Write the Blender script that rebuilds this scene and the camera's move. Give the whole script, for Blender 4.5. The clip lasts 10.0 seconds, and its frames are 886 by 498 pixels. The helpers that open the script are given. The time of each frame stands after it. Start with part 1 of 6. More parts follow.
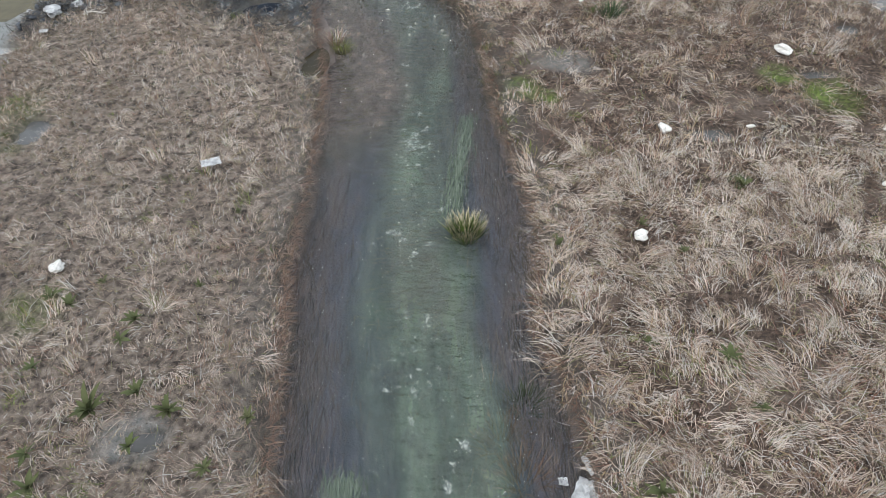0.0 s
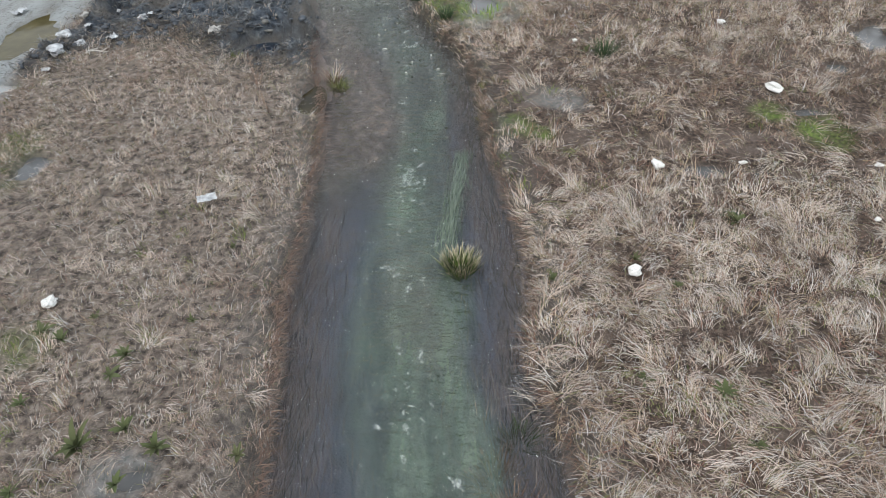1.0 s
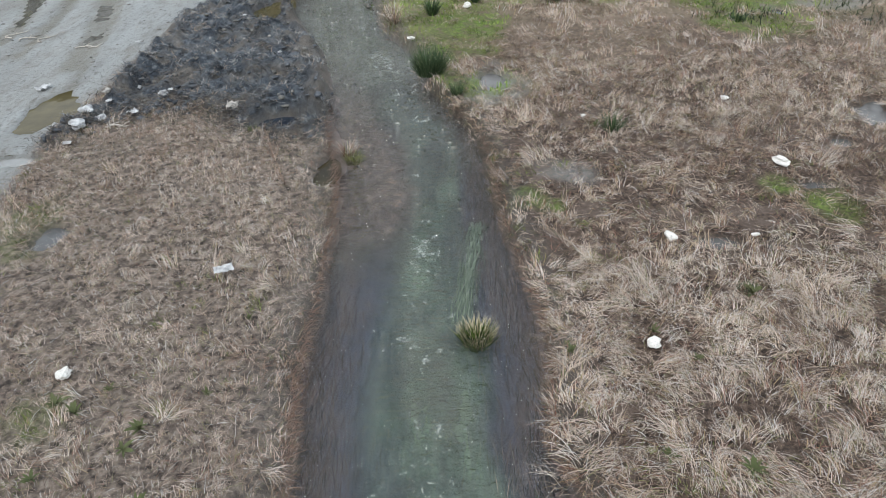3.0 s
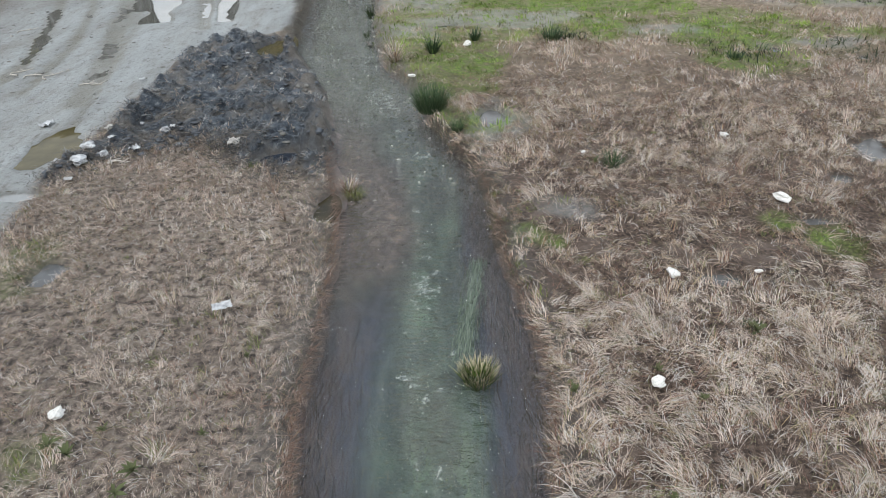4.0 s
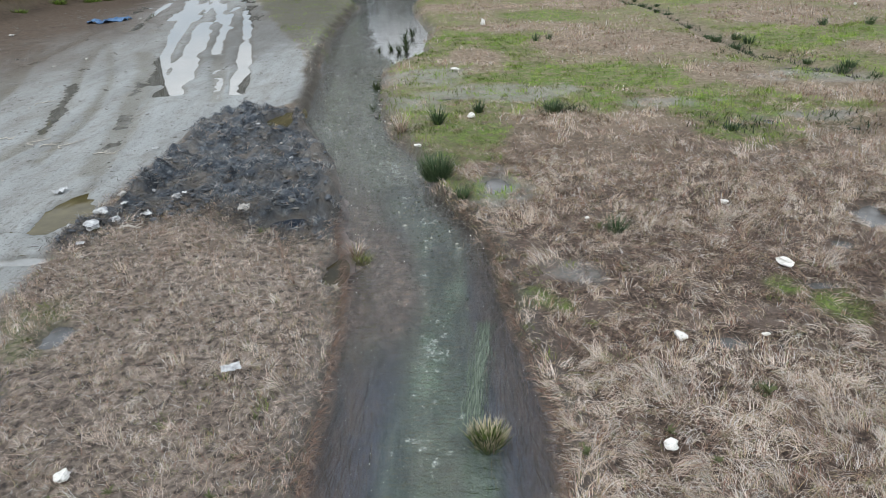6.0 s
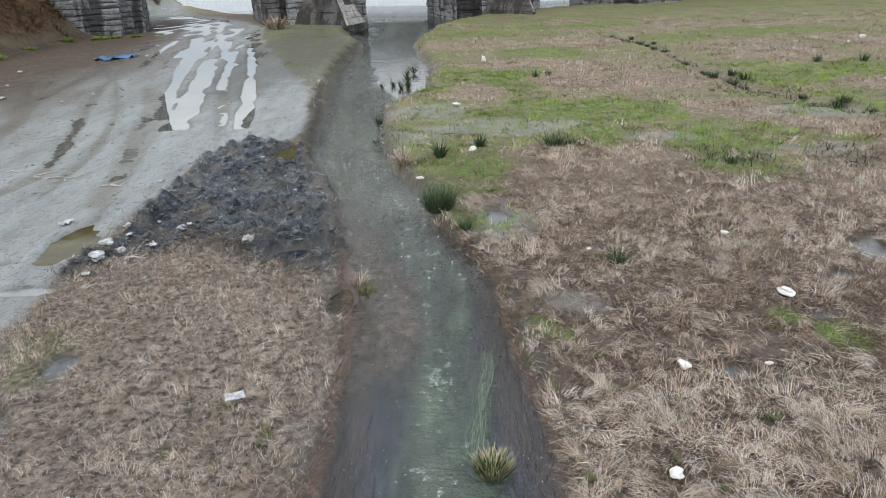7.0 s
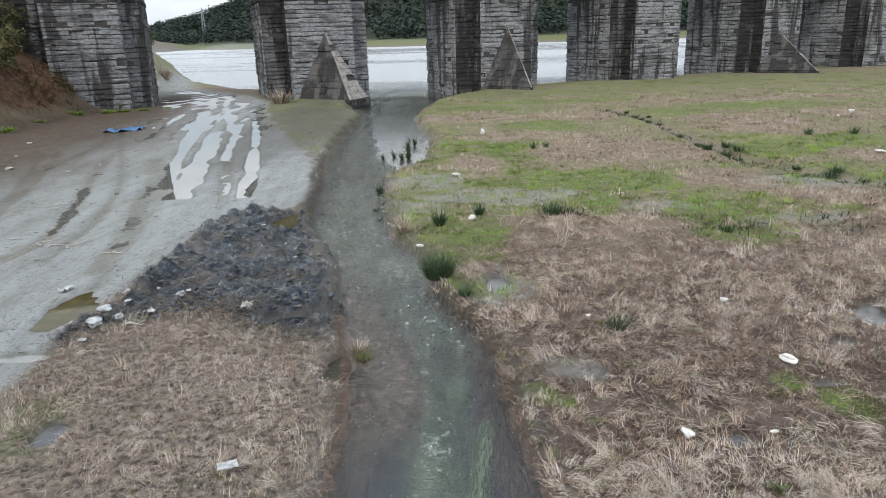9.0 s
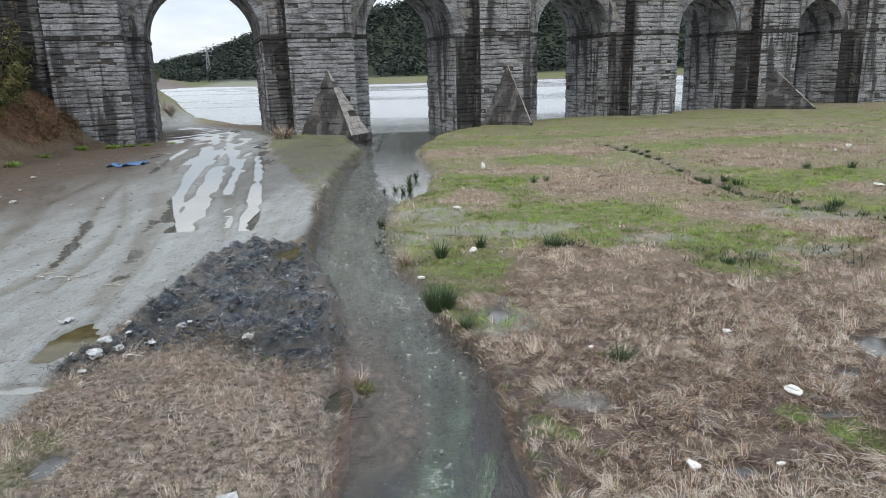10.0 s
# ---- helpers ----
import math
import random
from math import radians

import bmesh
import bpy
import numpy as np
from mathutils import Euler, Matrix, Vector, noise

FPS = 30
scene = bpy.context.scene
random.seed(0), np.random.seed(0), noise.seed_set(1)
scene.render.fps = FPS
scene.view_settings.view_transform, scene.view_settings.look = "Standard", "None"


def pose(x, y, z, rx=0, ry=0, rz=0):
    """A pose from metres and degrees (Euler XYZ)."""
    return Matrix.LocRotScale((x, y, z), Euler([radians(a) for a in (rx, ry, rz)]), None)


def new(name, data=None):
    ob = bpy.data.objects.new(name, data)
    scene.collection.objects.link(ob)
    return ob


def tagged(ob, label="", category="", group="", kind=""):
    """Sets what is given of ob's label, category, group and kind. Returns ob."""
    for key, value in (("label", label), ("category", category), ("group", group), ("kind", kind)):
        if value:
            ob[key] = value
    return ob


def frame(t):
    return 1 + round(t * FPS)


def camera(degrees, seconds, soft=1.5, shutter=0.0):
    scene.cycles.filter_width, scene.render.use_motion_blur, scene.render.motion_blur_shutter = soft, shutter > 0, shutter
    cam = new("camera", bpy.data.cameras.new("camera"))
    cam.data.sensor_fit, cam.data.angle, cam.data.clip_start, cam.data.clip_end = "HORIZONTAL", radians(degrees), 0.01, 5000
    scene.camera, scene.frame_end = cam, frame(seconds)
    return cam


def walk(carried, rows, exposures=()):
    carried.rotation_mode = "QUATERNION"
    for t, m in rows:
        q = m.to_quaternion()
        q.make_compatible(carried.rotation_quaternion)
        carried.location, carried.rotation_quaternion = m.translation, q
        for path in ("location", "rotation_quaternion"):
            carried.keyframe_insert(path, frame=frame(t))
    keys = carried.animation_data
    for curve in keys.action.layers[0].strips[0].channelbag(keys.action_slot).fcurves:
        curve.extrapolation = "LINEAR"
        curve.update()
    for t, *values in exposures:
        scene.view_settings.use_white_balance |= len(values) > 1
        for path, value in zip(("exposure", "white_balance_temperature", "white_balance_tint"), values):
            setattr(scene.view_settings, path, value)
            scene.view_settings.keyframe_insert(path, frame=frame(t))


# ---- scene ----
cam = camera(66.23, 10.0, soft=0.88)


def shot(x, y, z, yaw, pitch, roll):
    """A camera pose: heading and pitch in degrees, then a lean about the line of sight."""
    return pose(x, y, z, 90 + pitch, 0, yaw) @ pose(0, 0, 0, 0, 0, roll)


walk(cam, [
    (0, shot(0.203, 0.183, 3.710, 0.94, -43.81, -2.54)),
    (0.5, shot(0.232, 0.177, 3.706, 0.86, -42.27, -2.48)),
    (1, shot(0.250, 0.179, 3.706, 0.74, -40.80, -2.39)),
    (1.5, shot(0.202, 0.175, 3.710, 0.67, -39.40, -2.35)),
    (2, shot(0.158, 0.154, 3.723, 0.66, -37.91, -2.30)),
    (2.5, shot(0.134, 0.148, 3.736, 0.65, -36.53, -2.32)),
    (3, shot(0.127, 0.184, 3.732, 0.64, -34.99, -2.24)),
    (4.5, shot(0.117, 0.240, 3.717, 0.47, -30.64, -2.10)),
    (5, shot(0.090, 0.199, 3.711, 0.42, -29.10, -2.04)),
    (5.5, shot(0.068, 0.171, 3.710, 0.37, -27.65, -1.99)),
    (7, shot(0.008, 0.058, 3.683, 0.24, -23.29, -1.91)),
    (7.5, shot(0.008, 0.052, 3.682, 0.20, -21.86, -1.88)),
    (8, shot(0.024, 0.056, 3.669, 0.14, -20.33, -1.81)),
    (8.5, shot(0.029, 0.046, 3.656, 0.10, -18.90, -1.75)),
    (9, shot(0.021, 0.029, 3.642, 0.05, -17.38, -1.76)),
    (9.5, shot(0.013, 0.005, 3.621, 0.03, -15.95, -1.77)),
    (10, shot(0.000, 0.000, 3.600, 0.00, -14.45, -1.75)),
])

# ---- world and light: an overcast afternoon ----
SUN_ELEVATION, SUN_TURN = 48, 205
world = bpy.data.worlds.new("overcast_sky")
scene.world = world
world.use_nodes = True
wn = world.node_tree
wn.nodes.clear()
w_out = wn.nodes.new("ShaderNodeOutputWorld")
w_bg = wn.nodes.new("ShaderNodeBackground")
w_sky = wn.nodes.new("ShaderNodeTexSky")
w_sky.sky_type, w_sky.sun_disc = "NISHITA", False
w_sky.sun_elevation, w_sky.sun_rotation = radians(SUN_ELEVATION), radians(SUN_TURN)
w_sky.air_density, w_sky.dust_density = 1.2, 4.0
w_co = wn.nodes.new("ShaderNodeTexCoord")
w_map = wn.nodes.new("ShaderNodeMapping")
w_map.inputs["Scale"].default_value = (1.0, 1.0, 3.2)
w_noise = wn.nodes.new("ShaderNodeTexNoise")
w_noise.inputs["Scale"].default_value, w_noise.inputs["Detail"].default_value = 3.4, 7
w_ramp = wn.nodes.new("ShaderNodeValToRGB")
w_ramp.color_ramp.elements[0].position, w_ramp.color_ramp.elements[0].color = 0.36, (4.6, 5.5, 6.6, 1)
w_ramp.color_ramp.elements[1].position, w_ramp.color_ramp.elements[1].color = 0.62, (7.9, 8.2, 8.5, 1)
w_mix = wn.nodes.new("ShaderNodeMix")
w_mix.data_type = "RGBA"
w_mix.inputs["Factor"].default_value = 0.86
wn.links.new(w_co.outputs["Generated"], w_map.inputs["Vector"])
wn.links.new(w_map.outputs["Vector"], w_noise.inputs["Vector"])
wn.links.new(w_noise.outputs["Fac"], w_ramp.inputs["Fac"])
wn.links.new(w_sky.outputs["Color"], w_mix.inputs["A"])
wn.links.new(w_ramp.outputs["Color"], w_mix.inputs["B"])
# an overcast sky is about twice as bright overhead as at its edge
w_sep = wn.nodes.new("ShaderNodeSeparateXYZ")
w_rise = wn.nodes.new("ShaderNodeMapRange")
w_rise.inputs["From Min"].default_value, w_rise.inputs["From Max"].default_value = 0.0, 1.0
w_rise.inputs["To Min"].default_value, w_rise.inputs["To Max"].default_value = 0.145, 0.217
wn.links.new(w_co.outputs["Generated"], w_sep.inputs["Vector"])
wn.links.new(w_sep.outputs["Z"], w_rise.inputs["Value"])
wn.links.new(w_rise.outputs["Result"], w_bg.inputs["Strength"])
wn.links.new(w_mix.outputs["Result"], w_bg.inputs["Color"])
wn.links.new(w_bg.outputs["Background"], w_out.inputs["Surface"])
sun = new("sun", bpy.data.lights.new("sun", "SUN"))
sun.data.energy, sun.data.angle, sun.data.color = 1.3, radians(14), (1.0, 0.985, 0.96)
sun.matrix_world = pose(0, 0, 40, 90 - SUN_ELEVATION, 0, 180 - SUN_TURN)


# ---- small numpy tools ----
def lattice(ix, iy, seed):
    h = (ix * 374761393 + iy * 668265263 + seed * 2246822519) & 0xFFFFFFFF
    h = ((h ^ (h >> 13)) * 1274126177) & 0xFFFFFFFF
    return ((h ^ (h >> 16)) & 0xFFFF) / 65535.0


def value_noise(x, y, size, seed=0):
    x, y = np.asarray(x, float) / size, np.asarray(y, float) / size
    ix, iy = np.floor(x).astype(np.int64), np.floor(y).astype(np.int64)
    fx, fy = x - ix, y - iy
    fx, fy = fx * fx * (3 - 2 * fx), fy * fy * (3 - 2 * fy)
    a, b = lattice(ix, iy, seed), lattice(ix + 1, iy, seed)
    c, d = lattice(ix, iy + 1, seed), lattice(ix + 1, iy + 1, seed)
    return (a + (b - a) * fx) * (1 - fy) + (c + (d - c) * fx) * fy


def fbm(x, y, size, seed=0, octaves=4):
    """Layered noise, about -1 to 1."""
    total, weight, norm = 0.0, 1.0, 0.0
    for k in range(octaves):
        total = total + weight * (value_noise(x, y, size / 2 ** k, seed + 17 * k) * 2 - 1)
        norm += weight
        weight *= 0.55
    return total / norm


def step(a, b, x):
    t = np.clip((np.asarray(x, float) - a) / (b - a), 0, 1)
    return t * t * (3 - 2 * t)


def to_line(x, y, line):
    """Distance to a polyline, and how far along it (0 to 1)."""
    best, along = np.full(np.shape(x), 1e9), np.zeros(np.shape(x))
    n = len(line) - 1
    for k in range(n):
        (ax, ay), (bx, by) = line[k], line[k + 1]
        ex, ey = bx - ax, by - ay
        t = np.clip(((x - ax) * ex + (y - ay) * ey) / (ex * ex + ey * ey), 0, 1)
        d = np.hypot(x - ax - t * ex, y - ay - t * ey)
        near = d < best
        best, along = np.where(near, d, best), np.where(near, (k + t) / n, along)
    return best, along


def in_polygon(x, y, ring):
    """Signed distance to a closed polygon, positive inside."""
    inside = np.zeros(np.shape(x), bool)
    for (ax, ay), (bx, by) in zip(ring, ring[1:] + ring[:1]):
        cross = (ay > y) != (by > y)
        inside ^= cross & (x < (bx - ax) * (y - ay) / (by - ay + 1e-12) + ax)
    d, _ = to_line(x, y, ring + ring[:1])
    return np.where(inside, d, -d)


# ---- plan of the place ----
WATER_LEVEL = -0.16
STREAM_Y = [-60, 2.0, 2.7, 3.3, 3.9, 4.6, 5.3, 6.0, 7.1, 8.2, 9.0, 10, 11.7, 13, 14.3, 16.6, 18.7, 20.3, 21.4, 26.6, 32.7, 37, 42, 46, 52, 57, 66, 78, 140, 330, 520]
STREAM_L = [-0.9, -0.92, -0.95, -1.0, -1.07, -1.06, -1.07, -1.05, -1.14, -1.38, -1.5, -1.6, -2.0, -2.46, -2.9, -3.1, -3.3, -3.5, -3.6, -4.0, -4.05, -4.3, -5.3, -4.9, -6, -13.5, -19.4, -26.5, -52, -130, -206]
STREAM_R = [1.3, 1.05, 0.94, 0.75, 0.88, 0.89, 0.78, 0.71, 0.65, 0.57, 0.27, -0.1, -0.46, -0.95, -1.2, -1.45, -1.65, -1.05, -0.5, -0.4, -0.85, -0.95, -0.9, 1.0, 4.5, 14, 36, 76, 200, 420, 600]
ROAD_Y = [-60, 2, 5, 6.7, 7.7, 8.2, 9.5, 11, 12.5, 14, 15, 16, 22, 30, 38, 44, 50, 60, 80, 150]
ROAD_R = [-8, -5.6, -5.1, -4.9, -5.0, -4.8, -4.9, -5.0, -4.9, -4.6, -3.6, -3.0, -4.2, -6.9, -9.4, -10.6, -13.5, -21, -28, -72]
BANK_Y = [-60, 10, 22, 29, 35, 40, 48, 62, 80, 150, 400]
BANK_X = [-24, -21, -19, -18.9, -19.6, -19.6, -20.5, -23.5, -29, -58, -165]
TAR = [(-4.85, 8.2), (-4.5, 8.8), (-4.0, 9.2), (-3.3, 9.15), (-2.8, 8.6), (-2.1, 8.1), (-1.42, 8.05), (-1.5, 9.0), (-1.62, 10.0), (-2.0, 11.8),
       (-2.5, 13.0), (-2.95, 14.3), (-3.5, 14.9), (-4.3, 15.1), (-4.75, 14.1), (-4.9, 12.4), (-5.0, 11.1), (-4.95, 9.5)]
GREEN_X = [-3, -1.1, -0.3, 0.4, 1.3, 2.5, 4.8, 5.2, 6.4, 9.3, 14, 30, 200]
GREEN_Y = [13.5, 12.4, 11.2, 10.8, 13.0, 13.7, 13.4, 11.9, 11.6, 13.8, 14.5, 17, 30]
# wheel ruts: polyline, half width, depth
RUTS = [
    ([(-7.2, 17.5), (-8.33, 21.1), (-9.56, 25.7), (-10.85, 31.4), (-12.3, 38)], 0.27, 0.10),
    ([(-6.52, 16.3), (-6.93, 18.3), (-7.7, 21.5), (-8.74, 26.0), (-9.85, 30.5)], 0.44, 0.11),
    ([(-7.0, 21.8), (-7.8, 25.4), (-8.65, 29.3), (-9.5, 33)], 0.20, 0.10),
    ([(-4.85, 16.2), (-5.4, 19.1), (-6.43, 23.5), (-7.5, 28.1), (-9.3, 35)], 0.25, 0.11),
    ([(-5.1, 15.5), (-5.81, 18.1), (-6.6, 20.9), (-7.6, 25)], 0.2, 0.052),
    ([(-5.9, 10.6), (-6.2, 12.6), (-6.97, 15.3), (-7.68, 17.7), (-8.5, 20.2), (-9.8, 23.4)], 0.30, 0.045),
    ([(-8.05, 11.3), (-7.89, 12.6), (-8.27, 14.3), (-9.15, 16.9), (-10.48, 20.5), (-12.0, 25.3)], 0.20, 0.045),
    ([(-12.3, 19.6), (-12.7, 22.9), (-13.1, 26.2), (-14.2, 31)], 0.25, 0.04),
    ([(-9.5, 25), (-11.3, 32), (-13.2, 40), (-16, 50), (-22, 62)], 0.30, 0.075),
    ([(-8.0, 27), (-10.0, 33), (-12.4, 40), (-15, 50), (-21, 62)], 0.30, 0.075),
    ([(-11.8, 27), (-13.3, 34), (-15.0, 43), (-18, 52), (-24, 64)], 0.26, 0.07),
    ([(-7.0, 11.0), (-7.6, 14.5), (-8.8, 18.5), (-11.2, 24), (-14.5, 30)], 0.15, 0.03),
    ([(-9.3, 11.0), (-10.0, 14.5), (-11.3, 18.5), (-13.6, 24), (-16.4, 31)], 0.16, 0.035),
    ([(-11.5, 14.0), (-12.2, 17.0), (-14.0, 21.5), (-16.2, 27), (-17.6, 34)], 0.2, 0.035),
    ([(-10.0, 13.0), (-10.6, 16.0), (-12.2, 20.0), (-14.6, 25), (-17, 33)], 0.22, 0.035),
    ([(-5.4, 9.5), (-6.0, 12.5), (-6.9, 16.4), (-8.6, 21.6)], 0.10, 0.025),
]
# hollows in the meadows that hold water: x, y, half sizes
HOLLOWS = [(5.65, 8.3, 0.28, 0.45), (4.85, 7.5, 0.16, 0.18), (2.75, 5.5, 0.22, 0.12), (4.1, 6.55, 0.25, 0.12), (3.2, 5.45, 0.15, 0.08), (-3.95, 6.0, 0.16, 0.25),
           (-3.1, 2.75, 0.22, 0.3), (0.85, 9.9, 0.2, 0.4), (0.2, 15.3, 0.3, 0.14), (6.3, 12.75, 0.18, 0.2), (7.6, 12.1, 0.15, 0.2), (-1.75, 2.45, 0.13, 0.10),
           (8.9, 17.3, 0.5, 0.22), (-4.5, 5.1, 0.5, 0.3), (-5.35, 7.75, 0.42, 0.16), (-5.9, 6.9, 0.45, 0.12), (-6.15, 8.62, 0.3, 0.07), (-2.05, 8.6, 0.46, 0.26), (-1.27, 7.2, 0.13, 0.3)]
# bare wet mud in the green meadow
MUDDY = [(1.4, 15.6, 1.9, 0.8), (-0.4, 15.0, 0.8, 1.0), (-0.4, 17.8, 1.1, 1.2), (0.9, 9.7, 0.4, 0.7), (4.7, 14.3, 0.9, 0.4), (1.45, 6.9, 0.45, 0.4), (9.3, 16.4, 1.6, 0.7), (7.2, 13.0, 1.0, 0.5), (-1.85, 2.45, 0.25, 0.18)]
# stagnant olive pools beside the black mud
POOLS = [(-5.4, 9.15, 0.34, 0.72), (-3.3, 13.8, 0.30, 0.8)]
DITCH = [(7.9, 34.2), (8.5, 31.9), (8.95, 30.1), (8.9, 26.7), (8.66, 21.5), (8.8, 20.0), (9.6, 17.2), (10.6, 15.8)]


def water_level(y):
    """The stream falls a little on its way to the lake."""
    return WATER_LEVEL - 0.30 * step(14, 46, y)


def stream_sides(x, y):
    """Distances from the stream's two banks, positive inside the water."""
    wob = 0.10 * fbm(x, y, 0.7, 3, 3) * step(60, 20, y) + 0.5 * fbm(x, y, 6, 4, 2) * step(18, 40, y) * step(300, 60, y)
    return x - np.interp(y, STREAM_Y, STREAM_L) + wob, np.interp(y, STREAM_Y, STREAM_R) - x + wob


def far_shore(x):
    return 345 + np.maximum(0, -x - 20) * 0.95


def hollow_mask(x, y):
    m = np.zeros(np.shape(x))
    wob = fbm(x, y, 0.35, 21, 3)
    for hx, hy, a, b in HOLLOWS + POOLS:
        m = np.maximum(m, step(1.25, 0.75, np.hypot((x - hx) / a, (y - hy) / b) + 0.65 * wob))
    return m


def muddy_mask(x, y):
    m = np.zeros(np.shape(x))
    wob = fbm(x, y, 0.6, 27, 4)
    for hx, hy, a, b in MUDDY:
        m = np.maximum(m, step(1.2, 0.6, np.hypot((x - hx) / a, (y - hy) / b) + 0.95 * wob))
    return m


def road_mask(x, y):
    edge = np.interp(y, ROAD_Y, ROAD_R) + 0.22 * fbm(x, y, 0.9, 31, 3)
    return step(-0.15, 0.2, edge - x) * step(1.2, 0.15, bank_rise(x, y))


def bank_rise(x, y):
    d = np.interp(y, BANK_Y, BANK_X) - x
    d = np.maximum(0, d + 0.8 * fbm(x, y, 4, 41, 3))
    return 8.0 * (1 - np.exp(-d * 0.13)) * step(0, 2.5, d)


def tar_mask(x, y):
    return step(-0.18, 0.18, in_polygon(x, y, TAR) + 0.34 * fbm(x, y, 0.8, 51, 4))


def rut_depth(x, y):
    depth = np.zeros(np.shape(x))
    for line, half, deep in RUTS:
        d, along = to_line(x, y, line)
        wide = half * (1 + 0.55 * fbm(x, y, 1.1, 61, 3))
        ends = step(0, 0.05, along) * step(1.0, 0.93, along)
        depth = np.maximum(depth, deep * (0.75 + 0.5 * fbm(x, y, 2.2, 63, 2)) * step(wide, wide * 0.55, d) * ends)
        depth = depth - 0.02 * step(0.12, 0.02, np.abs(d - wide * 1.25)) * ends * (depth < 0.005)
    # the churned wet stretch before the arch, braided along the wheel marks
    mid = np.interp(y, [25, 32, 38, 44, 50, 62], [-9.0, -10.8, -12.2, -14.2, -17, -22])
    braid = fbm((x - mid) * 3.0, y * 0.55, 1.0, 65, 3)
    churn = step(26, 31, y) * step(58, 50, y) * step(4.2, 2.0, np.abs(x - mid))
    return np.maximum(depth, 0.095 * churn * step(0.02, 0.22, braid))


def wood_hill(x, y):
    """The wooded ridge beyond the lake."""
    crest = np.interp(x, [-900, -420, -262, -172, -67, 60, 400, 900], [4, 10, 25, 43.5, 50, 53, 68, 60])
    start = far_shore(x) + 55
    return crest * step(0, 1, (y - start) / 190.0) * step(900, 500, y - start) + 3.4 * step(far_shore(x) - 1, far_shore(x) + 55, y)


def ground_height(x, y):
    left, right = stream_sides(x, y)
    z = 0.045 * fbm(x, y, 1.6, 1, 4) * step(120, 30, np.abs(y)) + 0.02
    road = road_mask(x, y)
    tar = tar_mask(x, y)
    z = z * (1 - 0.75 * road)
    z = z + road * (0.017 * fbm(x, y, 0.7, 7, 4) - rut_depth(x, y))
    clods = np.abs(fbm(x, y, 0.42, 71, 3))
    z = z + tar * (0.05 + 0.38 * (clods - 0.16) + 0.15 * fbm(x, y, 0.7, 73, 3))
    z = np.where(hollow_mask(x, y) > 0.01, z * (1 - hollow_mask(x, y)) - (0.078 + 0.03 * fbm(x, y, 0.22, 23, 3)) * hollow_mask(x, y), z)
    d, _ = to_line(x, y, DITCH)
    z = z - 0.16 * step(0.48, 0.12, d + 0.3 * fbm(x, y, 1.2, 29, 3))
    z = z + bank_rise(x, y)
    lake = step(48, 60, y)
    inside = np.minimum(left, right)
    across = left / np.maximum(left + right, 0.01)
    bed = water_level(y) - 0.04 - 0.16 * step(0.0, 0.5, across) * step(1.0, 0.6, across) - 2.0 * lake
    silt = step(4.6, 7.5, y) * step(48, 36, y) * step(0.62 + 0.35 * step(10, 15, y), 0.25 + 0.3 * step(10, 15, y), across + 0.10 * fbm(x, y, 0.8, 81, 3))
    bar = step(5.2, 6.8, y) * step(13, 9.5, y) * step(0.50, 0.22, across + 0.12 * fbm(x, y, 0.7, 85, 3))
    bed = bed + silt * (0.03 + 0.03 * fbm(x, y, 0.4, 83, 3)) + bar * 0.012
    lip = step(-0.10 - 0.5 * step(15, 30, y) - 2.2 * lake, 0.07 + 0.1 * step(15, 30, y) + 4 * lake, inside)
    z = z * (1 - lip) + bed * lip
    shore = far_shore(x)
    z = np.where(y > shore - 30, np.maximum(z * step(shore, shore - 30, y), z) * (y < shore) - 0.25 * (y >= shore), z)
    return z + wood_hill(x, y)


